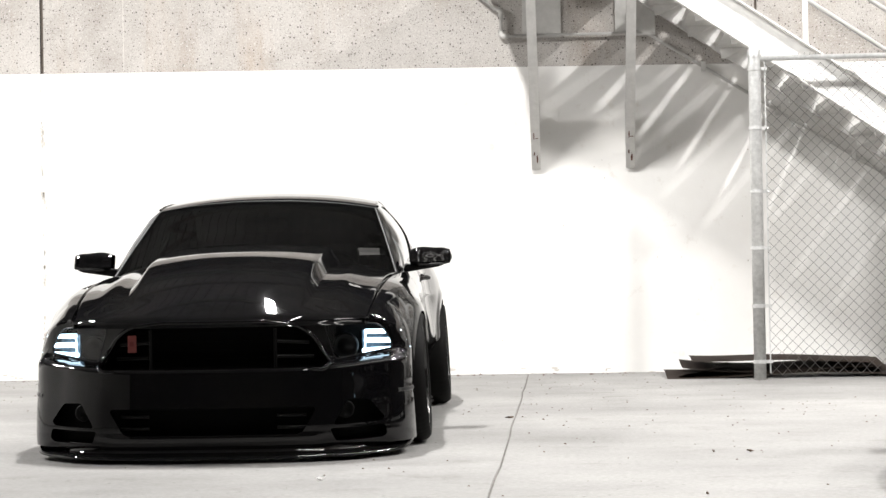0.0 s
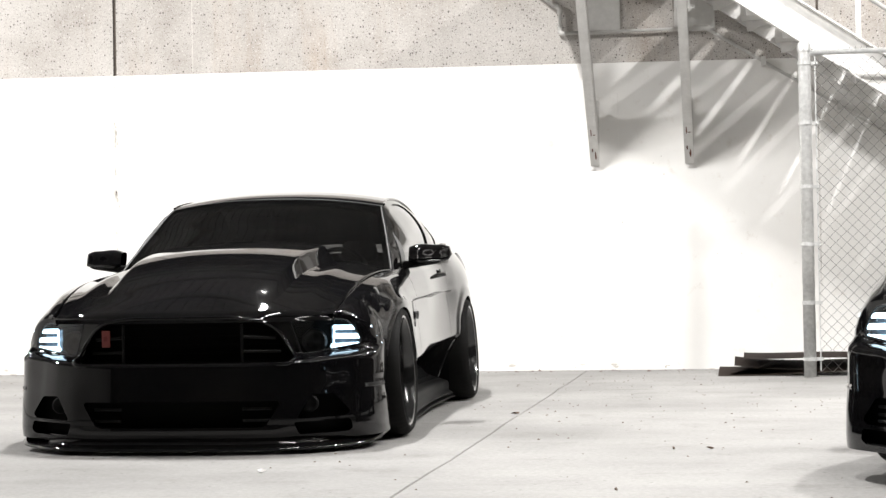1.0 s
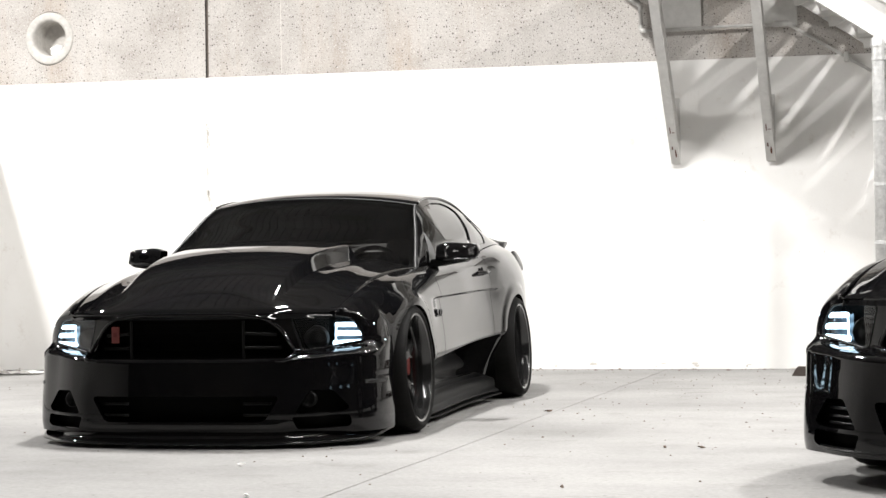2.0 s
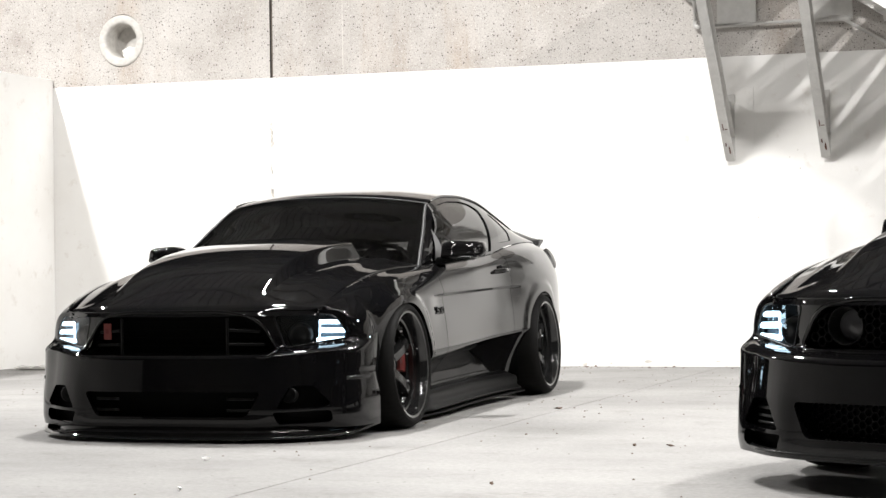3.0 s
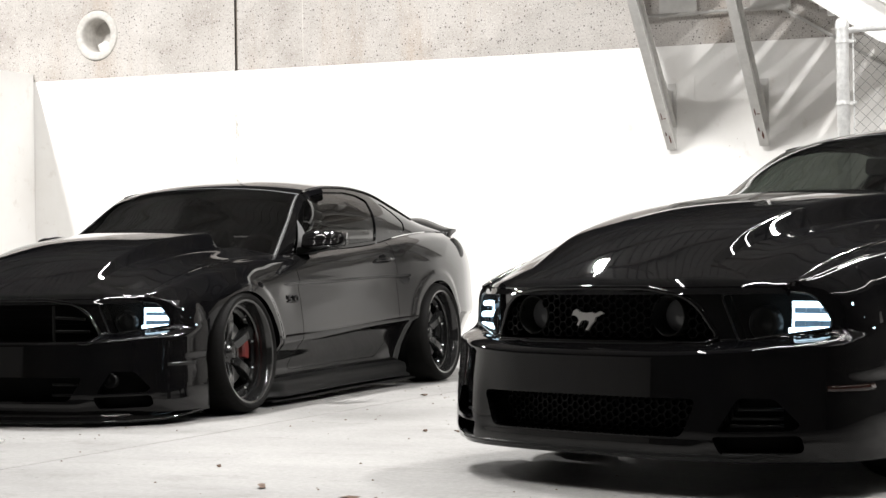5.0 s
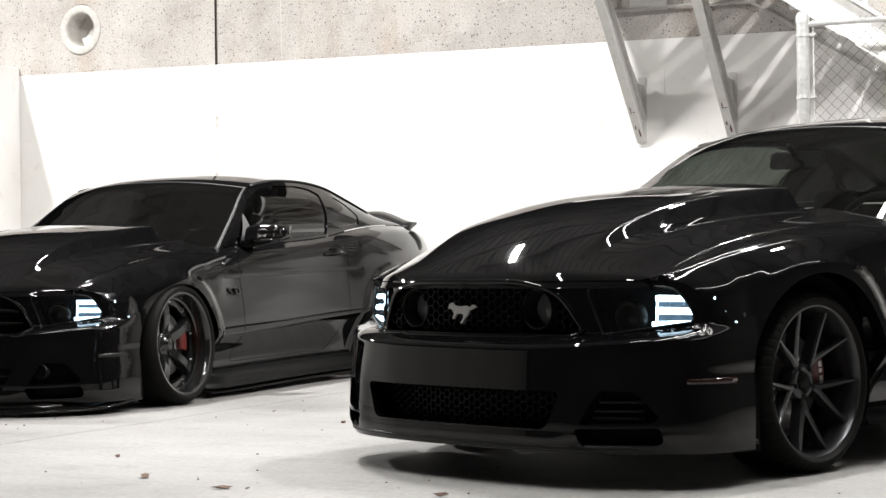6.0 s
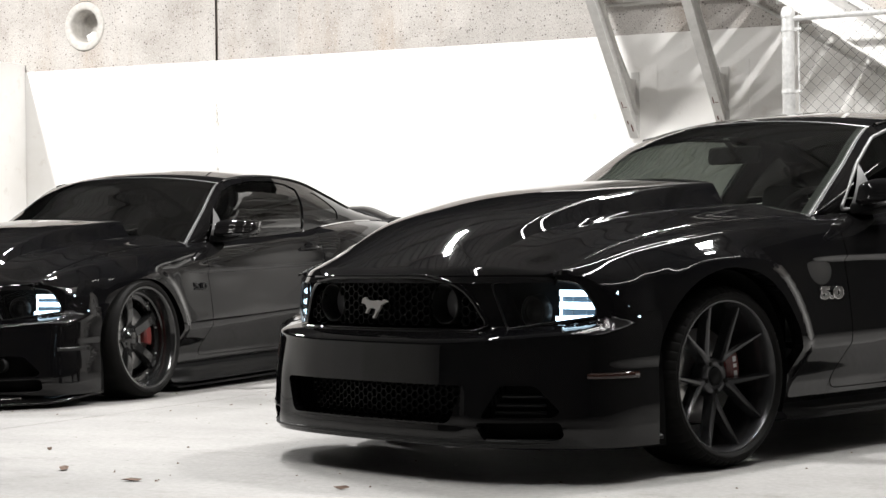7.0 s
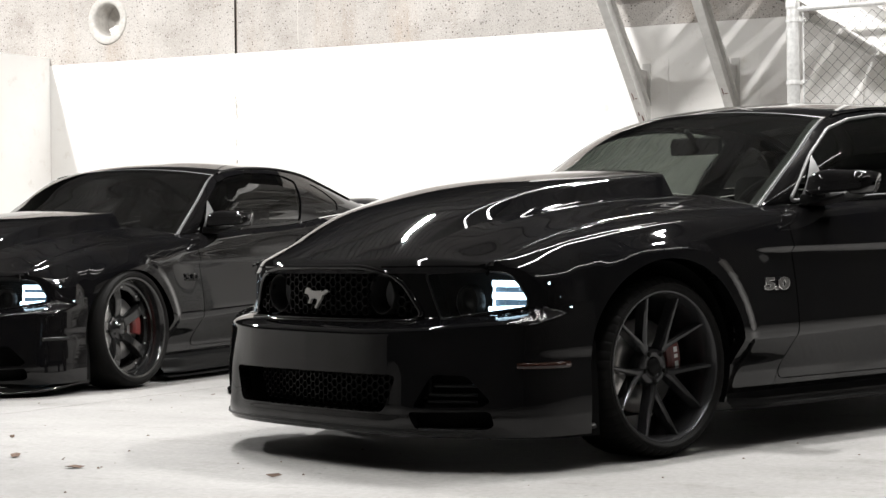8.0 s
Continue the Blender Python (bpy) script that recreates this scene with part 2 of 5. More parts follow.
def sharp(ob, degrees=35):
    """Splits the shading at edges sharper than this."""
    me = ob.data
    bm = bmesh.new()
    bm.from_mesh(me)
    for e in bm.edges:
        e.smooth = not (len(e.link_faces) == 2 and e.calc_face_angle(0) > radians(degrees))
    bm.to_mesh(me)
    bm.free()
    return ob


def box(bm, x0, x1, y0, y1, z0, z1, bevel=0.0, m=None):
    r = bmesh.ops.create_cube(bm, size=1)
    vs = r["verts"]
    for v in vs:
        v.co = Vector(((x0 + x1) / 2 + v.co.x * (x1 - x0), (y0 + y1) / 2 + v.co.y * (y1 - y0), (z0 + z1) / 2 + v.co.z * (z1 - z0)))
    if bevel:
        es = list({e for v in vs for e in v.link_edges})
        vs = list({v for f in bmesh.ops.bevel(bm, geom=es, offset=bevel, segments=2, affect="EDGES", profile=0.6)["faces"] for v in f.verts} | {v for v in vs if v.is_valid})
    if m is not None:
        bmesh.ops.transform(bm, matrix=m, verts=[v for v in vs if v.is_valid])
    return bm


def one_box(*a, **k):
    return box(bmesh.new(), *a, **k)


def grid(fn, nu, nv, bm=None):
    """A sheet of nu x nv faces through fn(u, v), u and v from 0 to 1."""
    bm = bm or bmesh.new()
    rows = [[bm.verts.new(fn(i / nu, j / nv)) for j in range(nv + 1)] for i in range(nu + 1)]
    for i in range(nu):
        for j in range(nv):
            bm.faces.new((rows[i][j], rows[i + 1][j], rows[i + 1][j + 1], rows[i][j + 1]))
    return bm


def lathe(profile, n, bm=None, axis="x", closed=False):
    """Turns (radius, offset) points round an axis."""
    bm = bm or bmesh.new()
    rings = []
    for i in range(n):
        a = 2 * math.pi * i / n
        c, s = math.cos(a), math.sin(a)
        ring = []
        for r, o in profile:
            p = {"x": (o, r * c, r * s), "y": (r * c, o, r * s), "z": (r * c, r * s, o)}[axis]
            ring.append(bm.verts.new(p))
        rings.append(ring)
    k = len(profile)
    for i in range(n):
        a, b = rings[i], rings[(i + 1) % n]
        for j in range(k if closed else k - 1):
            bm.faces.new((a[j], a[(j + 1) % k], b[(j + 1) % k], b[j]))
    return bm


def tube(points, radius, sides=8, bm=None, cap=True):
    """A round bar along a line of points."""
    bm = bm or bmesh.new()
    pts = [Vector(p) for p in points]
    rings = []
    up = None
    for i, p in enumerate(pts):
        d = (pts[min(i + 1, len(pts) - 1)] - pts[max(i - 1, 0)]).normalized()
        if up is None:
            up = d.orthogonal().normalized()
        up = (up - d * up.dot(d)).normalized()
        side = d.cross(up)
        rings.append([bm.verts.new(p + radius * (math.cos(2 * math.pi * k / sides) * up + math.sin(2 * math.pi * k / sides) * side)) for k in range(sides)])
    for a, b in zip(rings, rings[1:]):
        for k in range(sides):
            bm.faces.new((a[k], a[(k + 1) % sides], b[(k + 1) % sides], b[k]))
    if cap:
        bm.faces.new(rings[0])
        bm.faces.new(rings[-1])
    return bm


def prism(poly, a, b, axis="y", bevel=0.0, bm=None):
    """A flat outline given thickness from a to b along an axis; the outline is in the two other axes, in order."""
    bm = bm or bmesh.new()

    def at(p, t):
        return {"x": (t, *p), "y": (p[0], t, p[1]), "z": (*p, t)}[axis]

    lo = [bm.verts.new(at(p, a)) for p in poly]
    hi = [bm.verts.new(at(p, b)) for p in poly]
    n = len(poly)
    fs = [bm.faces.new(lo), bm.faces.new(hi[::-1])]
    for i in range(n):
        fs.append(bm.faces.new((lo[i], lo[(i + 1) % n], hi[(i + 1) % n], hi[i])))
    bmesh.ops.recalc_face_normals(bm, faces=fs)
    if bevel:
        bmesh.ops.bevel(bm, geom=list({e for f in fs for e in f.edges}), offset=bevel, segments=2, affect="EDGES", profile=0.6)
    return bm


def curve(rows):
    """Smooth interpolation of rows (t, values...) as a function of t."""
    ts = np.array([r[0] for r in rows], float)
    vs = np.array([r[1:] for r in rows], float)
    h = np.diff(ts)
    d = np.diff(vs, axis=0) / h[:, None]
    tan = np.zeros_like(vs)
    tan[0], tan[-1] = d[0], d[-1]
    for i in range(1, len(ts) - 1):
        w = h[i] / (h[i - 1] + h[i])
        tan[i] = d[i - 1] * w + d[i] * (1 - w)

    def at(t):
        t = min(max(t, ts[0]), ts[-1])
        i = min(int(np.searchsorted(ts, t, side="right")) - 1, len(ts) - 2)
        s = (t - ts[i]) / h[i]
        a, b = vs[i], vs[i + 1]
        return a * (2 * s**3 - 3 * s**2 + 1) + tan[i] * h[i] * (s**3 - 2 * s**2 + s) + b * (3 * s**2 - 2 * s**3) + tan[i + 1] * h[i] * (s**3 - s**2)

    return at


def step(a, b, x):
    t = min(max((x - a) / (b - a), 0), 1)
    return t * t * (3 - 2 * t)


AXES = {"xz": (0, 2), "yz": (1, 2), "xy": (0, 1)}


def turning(poly):
    s = sum(p[0] * q[1] - q[0] * p[1] for p, q in zip(poly, poly[1:] + poly[:1]))
    return poly if s > 0 else poly[::-1]


def rounded(poly, r, n=4):
    """The outline with its corners rounded off."""
    out = []
    k = len(poly)
    for i in range(k):
        p, a, b = Vector(poly[i]), Vector(poly[i - 1]), Vector(poly[(i + 1) % k])
        u, v = (a - p), (b - p)
        q = min(r, u.length * 0.45, v.length * 0.45)
        s, e = p + u.normalized() * q, p + v.normalized() * q
        for j in range(n + 1):
            t = j / n
            w = s * (1 - t) ** 2 + p * 2 * t * (1 - t) + e * t * t
            out.append((w.x, w.y))
    return out


def grown(poly, d):
    """A convex outline moved outwards by d (inwards if negative)."""
    poly = turning(list(poly))
    n = len(poly)
    out = []
    for i in range(n):
        p0, p1, p2 = Vector(poly[i - 1]), Vector(poly[i]), Vector(poly[(i + 1) % n])
        a, b = (p1 - p0).normalized(), (p2 - p1).normalized()
        na, nb = Vector((a.y, -a.x)), Vector((b.y, -b.x))
        s = na + nb
        out.append(tuple(p1 + s * (d / max(s.dot(na), 0.2))))
    return out


def cut(bm, poly, plane, inside=False, lip=None, side=0):
    """Cuts a convex outline out of a sheet (or keeps what is inside), looking along the axis that plane leaves out, and folds the cut edge by the vector lip.
    side: work on x > 0 or x < 0 alone."""
    i, j = AXES[plane]
    poly = turning([tuple(p) for p in poly])
    lo = (min(p[0] for p in poly), min(p[1] for p in poly))
    hi = (max(p[0] for p in poly), max(p[1] for p in poly))
    n = len(poly)

    def near():
        out = []
        for f in bm.faces:
            a = [v.co[i] for v in f.verts]
            b = [v.co[j] for v in f.verts]
            if max(a) >= lo[0] and min(a) <= hi[0] and max(b) >= lo[1] and min(b) <= hi[1] and side * f.verts[0].co.x >= -1e-6:
                out.append(f)
        return out

    for k in range(n):
        p, q = poly[k], poly[(k + 1) % n]
        d = (q[0] - p[0], q[1] - p[1])
        if math.hypot(*d) < 1e-6:
            continue
        co, no = [0.0] * 3, [0.0] * 3
        co[i], co[j], no[i], no[j] = p[0], p[1], d[1], -d[0]
        fs = near()
        geom = list({e for f in fs for e in f.edges} | {v for f in fs for v in f.verts} | set(fs))
        bmesh.ops.bisect_plane(bm, geom=geom, dist=1e-6, plane_co=co, plane_no=Vector(no).normalized())

    def depth(c):
        best = 9
        for k in range(n):
            p, q = poly[k], poly[(k + 1) % n]
            d = (q[0] - p[0], q[1] - p[1])
            ln = math.hypot(*d)
            if ln > 1e-6:
                best = min(best, (d[0] * (c[j] - p[1]) - d[1] * (c[i] - p[0])) / ln)
        return best

    gone = []
    for f in bm.faces:
        c = f.calc_center_median()
        isin = depth(c) > 0 and side * c.x >= -1e-6
        if isin != inside:
            gone.append(f)
    bmesh.ops.delete(bm, geom=gone, context="FACES")
    if lip is not None:
        es = []
        for e in bm.edges:
            if e.is_boundary:
                c = (e.verts[0].co + e.verts[1].co) / 2
                if abs(depth(c)) < 2e-4 and side * c.x >= -1e-6:
                    es.append(e)
        r = bmesh.ops.extrude_edge_only(bm, edges=es)
        for v in (g for g in r["geom"] if isinstance(g, bmesh.types.BMVert)):
            v.co += Vector(lip)
        for e in es:
            if e.is_valid:
                e.smooth = False
    return bm


def letters(name, text, size, depth, material, parent, m, label=""):
    cu = bpy.data.curves.new(name, "FONT")
    cu.body, cu.size, cu.extrude, cu.bevel_depth, cu.align_x, cu.align_y = text, size, depth, 0.0015, "CENTER", "CENTER"
    cu.offset = 0.003 if material is CHROME else 0.0
    ob = bpy.data.objects.new(name, cu)
    scene.collection.objects.link(ob)
    me = bpy.data.meshes.new_from_object(ob.evaluated_get(bpy.context.evaluated_depsgraph_get()))
    bpy.data.objects.remove(ob)
    me.materials.append(material)
    out = new(name, me)
    out.parent = parent
    out.matrix_basis = m
    if label:
        out["label"] = label
    return out


# ---- the setting ----
def paint_line(x):
    return 2.673 - 0.0106 * x


def setting():
    # ground: two slabs of one sheet, parted by a narrow saw-cut joint
    bm = bmesh.new()
    xs = [-40, -6, 0, 4.234, 4.236, 4.244, 4.246, 9, 14, 60]
    ys = [-80, -20] + [-14 + 0.5 * i for i in range(29)] + [0.3, 3]
    rng = random.Random(4)
    wob = [rng.uniform(-0.006, 0.006) for _ in ys]
    vs = []
    for j, y in enumerate(ys):
        row = []
        for i, x in enumerate(xs):
            joint = 3 <= i <= 6
            row.append(bm.verts.new((x + (wob[j] if joint else 0) + (-0.009 * (y + 4) if joint else 0), y, -0.004 if i in (4, 5) else 0)))
        vs.append(row)
    for j in range(len(ys) - 1):
        for i in range(len(xs) - 1):
            f = bm.faces.new((vs[j][i], vs[j][i + 1], vs[j + 1][i + 1], vs[j + 1][i]))
            f.material_index = 1 if i == 4 else 0
    g = part("ground", bm, (CONCRETE, JOINT_DIRT), smooth=False)
    tagged(g, "pale worn concrete floor slab with stains and a saw-cut joint", "floor", kind="structure")

    # back wall: cast panels, painted white below and bare aggregate above
    top = 3.8
    panels = [(-9.0, -0.014, True), (0.014, 6.17, False), (6.19, 16.0, False)]
    wall = new("wall_back")
    tagged(wall, "precast concrete wall, white paint below bare aggregate", "wall", kind="structure")
    for x0, x1, hole in panels:
        bm = bmesh.new()
        if hole:
            grid(lambda u, v: (x0 + (x1 - x0) * u, 0, paint_line(x0 + (x1 - x0) * u) + (top - paint_line(x0 + (x1 - x0) * u)) * v), 30, 20, bm)
            cut(bm, [(-1.595 + 0.245 * math.cos(2 * math.pi * k / 40), 3.116 + 0.255 * math.sin(2 * math.pi * k / 40)) for k in range(40)], "xz", lip=(0, 0.05, 0))
        else:
            prism([(x0, paint_line(x0)), (x1, paint_line(x1)), (x1, top), (x0, top)], 0.0, 0.3, "y", bevel=0.006, bm=bm)
        part("upper_panel", bm, AGGREGATE, wall, "bare exposed-aggregate concrete", smooth=False)
        bm = prism([(x0, -0.05), (x1, -0.05), (x1, paint_line(x1) - 0.001), (x0, paint_line(x0) - 0.001)], -0.004, 0.3, "y")
        part("painted_panel", bm, PAINT, wall, "white painted concrete", smooth=False)
    for x in (0, 6.18):
        bm = one_box(x - 0.014, x + 0.014, 0.022, 0.2, paint_line(x), top)
        part("panel_joint", bm, JOINT, wall, "dark recessed joint", smooth=False)
        bm = one_box(x - 0.014, x + 0.014, 0.003, 0.2, -0.05, paint_line(x))
        part("panel_joint", bm, PAINT, wall, "painted-over joint", smooth=False)
    bm = one_box(0.722, 0.73, -0.003, 0.01, 2.68, top)
    part("form_line", bm, PLAIN_CONCRETE, wall, "faint form line", smooth=False)
    # round sleeve through the wall
    bm = lathe([(0.16, 0.45), (0.162, 0.03), (0.17, -0.008), (0.19, -0.014), (0.235, -0.012), (0.247, -0.004), (0.25, 0.03)], 56, axis="y")
    sl = part("pipe_sleeve", bm, PLAIN_CONCRETE, wall, "round smooth concrete sleeve", m=pose(-1.595, 0, 3.116))
    bm = bmesh.new()
    bmesh.ops.create_circle(bm, cap_ends=True, segments=40, radius=0.172)
    part("sleeve_end", bm, PLAIN_CONCRETE, sl, m=pose(0, 0.2, 0, 90))

    # chipped paint along the covered joint, and smudges low on the wall
    rng = random.Random(7)
    chips = [(rng.gauss(0, 0.01), rng.uniform(0.25, 2.62), rng.uniform(0.006, 0.016), rng.uniform(0.012, 0.04)) for _ in range(46)]
    chips += [(rng.gauss(4.1, 1.9), rng.uniform(0.03, 2.0), rng.uniform(0.004, 0.01), rng.uniform(0.004, 0.012)) for _ in range(26)]
    chips += [(rng.uniform(-2, 9), rng.uniform(0.0, 0.05), rng.uniform(0.01, 0.05), rng.uniform(0.005, 0.02)) for _ in range(50)]
    bm = bmesh.new()
    for x, z, w, h in chips:
        bm.faces.new([bm.verts.new((x + w * math.cos(a) * rng.uniform(0.4, 1), -0.0052, z + h * math.sin(a) * rng.uniform(0.4, 1))) for a in np.linspace(0, 2 * math.pi, 8)[:-1]])
    tagged(part("paint_chips", bm, CHIPPED, wall, "flaked and dirty spots in the white paint", smooth=False), kind="stuff")
    # side wall that stands free of the back wall's upper part
    bm = prism([(-17.0, -0.05), (-0.006, -0.05), (-0.006, 2.775), (-17.0, 2.775)], -2.62, -2.36, "x", bevel=0.012)
    w = part("wall_side", bm, PAINT, smooth=False)
    tagged(w, "free-standing white painted concrete side wall", "wall", kind="structure")
    # added unseen dark backdrops that close the yard and keep car reflections dark
    for name, b in (("wall_far_left", (-9.2, -9.0, -17, 14, -0.05, 9)), ("wall_far_right", (16, 16.2, -17, 14, -0.05, 9)), ("wall_behind", (-9.2, 16.2, -17.2, -17.0, -0.05, 9)), ("wall_upper_level", (-9.2, 16.2, 14, 14.2, 3.5, 9)), ("floor_upper_level", (-9.2, 16.2, 0.3, 14, 3.5, 3.7))):
        tagged(part(name, one_box(*b), DARK_BACKDROP, smooth=False), "unseen dark grey backdrop added to keep reflections dark", "wall", kind="structure")
    # roof deck on purlins
    bm = bmesh.new()
    box(bm, -9.2, 16.2, -30.2, 14.2, 8.2, 8.3)
    for k in range(84):
        box(bm, -9.1 + 0.3 * k, -8.98 + 0.3 * k, -30, 14, 8.14, 8.2)
    for k in range(24):
        y = 12.0 - 1.75 * k
        for y0, y1, z0, z1 in ((y - 0.008, y + 0.008, 7.9, 8.2), (y - 0.07, y + 0.07, 7.885, 7.9)):
            fs = len(bm.faces)
            box(bm, -9, 16, y0, y1, z0, z1)
            bm.faces.ensure_lookup_table()
            for f in bm.faces[fs:]:
                f.material_index = 1
    tagged(part("ceiling", bm, (CEILING, BEAM), smooth=False), "dark steel roof deck on pale purlins", "ceiling", kind="structure")


def ceiling_lamp(x, y, watts, wide, long, spread, tubes):
    lamp = new("ceiling_lamp")
    lamp.location = (x, y, LAMP_Z)
    tagged(lamp, "white flood light fitting hung from the roof", "lamp", "ceiling lamps")
    part("housing", prism([(-wide * 0.7, 0.0), (wide * 0.7, 0.0), (wide * 0.4, 0.12), (-wide * 0.4, 0.12)], -long * 0.55, long * 0.55, "y", bevel=0.006), STEEL_PAINT, lamp, smooth=False)
    part("hanger", tube([(0, 0, 0.1), (0, 0, 2.12)], 0.02), STEEL_PAINT, lamp)
    w = wide if tubes == 1 else 0.08
    for k in range(tubes):
        dx = (k - (tubes - 1) / 2) * (wide - w)
        part("lit_pane", one_box(dx - w * 0.5, dx + w * 0.5, -long * 0.5, long * 0.5, -0.014, -0.004), TUBE, lamp, "glowing white pane", smooth=False)
        li = bpy.data.lights.new("flood", "AREA")
        li.shape, li.size, li.size_y, li.energy, li.color = "RECTANGLE", w, long, watts / tubes, (1.0, 0.984, 0.966)
        li.spread = math.radians(spread)
        ob = new("flood", li)
        ob.location = (x + dx, y, LAMP_Z - 0.03)
    return lamp


def wall_bracket(x, plate_w):
    """A diagonal steel strut from the wall out to the stair landing, with its wall plate."""
    st = new("landing_strut")
    st.location = (x, 0, 1.742)
    tagged(st, "diagonal grey painted steel strut with rust chips", "strut", "landing struts")
    # side outline in y, z: a channel that leans out from the wall
    part("web", prism([(-0.006, 0.0), (-0.048, 0.0), (-1.404, 1.541), (-1.28, 1.541), (-0.13, 0.5), (-0.006, 0.5)], -0.004, 0.004, "x"), STEEL_PAINT, st, smooth=False)
    d = Vector((0, -0.88, 1.0)).normalized()
    n = Vector((0, d.z, -d.y))
    bm = bmesh.new()
    o = Vector((0, -0.048, 0.0))
    a, b = o, o + d * 2.06
    for off, th in ((0.0, 0.012), (0.15, 0.012)):
        for p in ((a, b),):
            w = 0.038
            lo, hi = p[0] + n * off, p[1] + n * off
            if off:
                lo = lo + d * 0.13
            vs = [bm.verts.new(q + Vector((sx, 0, 0)) + n * t) for q in (lo, hi) for t in (0, th) for sx in (-w, w)]
            for f in ((0, 1, 3, 2), (4, 6, 7, 5), (0, 4, 5, 1), (2, 3, 7, 6), (0, 2, 6, 4), (1, 5, 7, 3)):
                bm.faces.new([vs[i] for i in f])
    bmesh.ops.recalc_face_normals(bm, faces=bm.faces)
    part("flange", bm, STEEL_PAINT, st, smooth=False)
    part("wall_flange", one_box(-0.036, 0.036, -0.016, -0.005, 0.0, 0.56, bevel=0.002), STEEL_PAINT, st, smooth=False)
    for k, (t, w, h) in enumerate(((0.11, 0.012, 0.05), (0.17, 0.008, 0.03), (0.33, 0.02, 0.006), (0.35, 0.006, 0.05))):
        c = o + d * t
        bm = bmesh.new()
        rng = random.Random(int(x * 10) + k)
        pts = [(c + Vector((0.012 * (-1) ** k + w * math.cos(a) * rng.uniform(0.5, 1), 0, 0)) + d * (h * math.sin(a) * rng.uniform(0.6, 1)) - n * 0.0012) for a in np.linspace(0, 2 * math.pi, 9)[:-1]]
        f = bm.faces.new([bm.verts.new(p) for p in pts])
        r = bmesh.ops.extrude_face_region(bm, geom=[f])
        for v in r["geom"]:
            if isinstance(v, bmesh.types.BMVert):
                v.co += n * 0.002
        part("rust_chip", bm, RUST, st, "dark rust where paint chipped", smooth=False)
    pl = part("wall_plate", one_box(x - plate_w * 0.42, x + plate_w * 0.62, -0.0075, -0.0035, 1.86, 2.36, bevel=0.001), PAINT, smooth=False)
    tagged(pl, "white painted flat wall plate behind the strut", "plate", "wall plates")
    return st


def stairs():
    slope = -0.686
    st = new("steel_staircase")
    st.location = (5.943, 0, 2.968)
    tagged(st, "white painted steel staircase with open treads and tube rails", "staircase")
    x0, x1 = -0.75, 4.25

    def line(x):
        return slope * x

    depth = 0.33
    for y, name in ((-1.12, "stringer"), (-0.1, "stringer")):
        # one rolled channel: web and two flanges in a single outline
        g = 1 if y > -0.5 else -1
        outline = [(-0.005, 0.0), (0.075, 0.0), (0.075, -0.014), (0.005, -0.016), (0.005, 0.016 - depth), (0.075, 0.014 - depth), (0.075, -depth), (-0.005, -depth)]
        bm = bmesh.new()
        ends = [[bm.verts.new((xe, y + g * dy, line(xe) + dz)) for dy, dz in outline] for xe in (x0, x1)]
        for i in range(8):
            bm.faces.new((ends[0][i], ends[0][(i + 1) % 8], ends[1][(i + 1) % 8], ends[1][i]))
        for e in ends:
            bm.faces.new(e)
        bmesh.ops.recalc_face_normals(bm, faces=bm.faces)
        part(name, bm, STAIR_PAINT, st, smooth=False)
    run, rise = 0.277, 0.19
    k = 0
    x = x0 + 0.1
    while x < x1 - 0.3:
        z = line(x + run) - 0.05
        tr = part("tread", one_box(x - 0.02, x + run + 0.02, -1.1, -0.12, z - 0.07, z, bevel=0.004), STEEL_PAINT, st, "grey pan tread", smooth=False)
        for y0, y1 in ((-1.1, -1.06), (-0.16, -0.12)):
            bm = prism([(x + 0.02, z - 0.071), (x + 0.25, z - 0.071), (x + 0.07, z - 0.155), (x + 0.03, z - 0.155)], y0, y1, "y", bevel=0.002)
            part("tread_bracket", bm, STAIR_PAINT, tr, smooth=False)
        x += run
        k += 1
    # posts and rails on the outer stringer
    for px in (-0.55, 0.51, 1.57, 2.63, 3.69):
        part("rail_post", tube([(px, -1.12, line(px) - 0.02), (px, -1.12, line(px) + 1.0)], 0.021, 12), STAIR_PAINT, st)
    for h in (0.36, 0.68, 1.0):
        part("rail", tube([(x0, -1.12, line(x0) + h), (x1, -1.12, line(x1) + h)], 0.019, 12), STAIR_PAINT, st)
    # landing at the head of the flight
    ld = new("stair_landing")
    ld.location = (5.25, 0, 3.45)
    tagged(ld, "grey steel stair landing carried on wall struts", "landing")
    deck_bars = bmesh.new()
    for k in range(24):
        box(deck_bars, -1.4, 0.0, -1.40 + 0.058 * k, -1.362 + 0.058 * k, 0.012, 0.045)
    for k in range(8):
        box(deck_bars, -1.4 + 0.195 * k, -1.37 + 0.195 * k, -1.42, -0.01, 0.0, 0.014)
    part("deck", deck_bars, STEEL_PAINT, ld, "open steel grating", smooth=False)
    for y in (-1.4, -0.05):
        part("edge_channel", one_box(-1.4, 0.0, y - 0.02, y + 0.02, -0.155, -0.002, bevel=0.004), STAIR_PAINT, ld, smooth=False)
    for px in (-0.95, -0.153):
        part("bearer", one_box(px - 0.03, px + 0.03, -1.37, -0.08, -0.15, -0.002, bevel=0.004), STAIR_PAINT, ld, smooth=False)


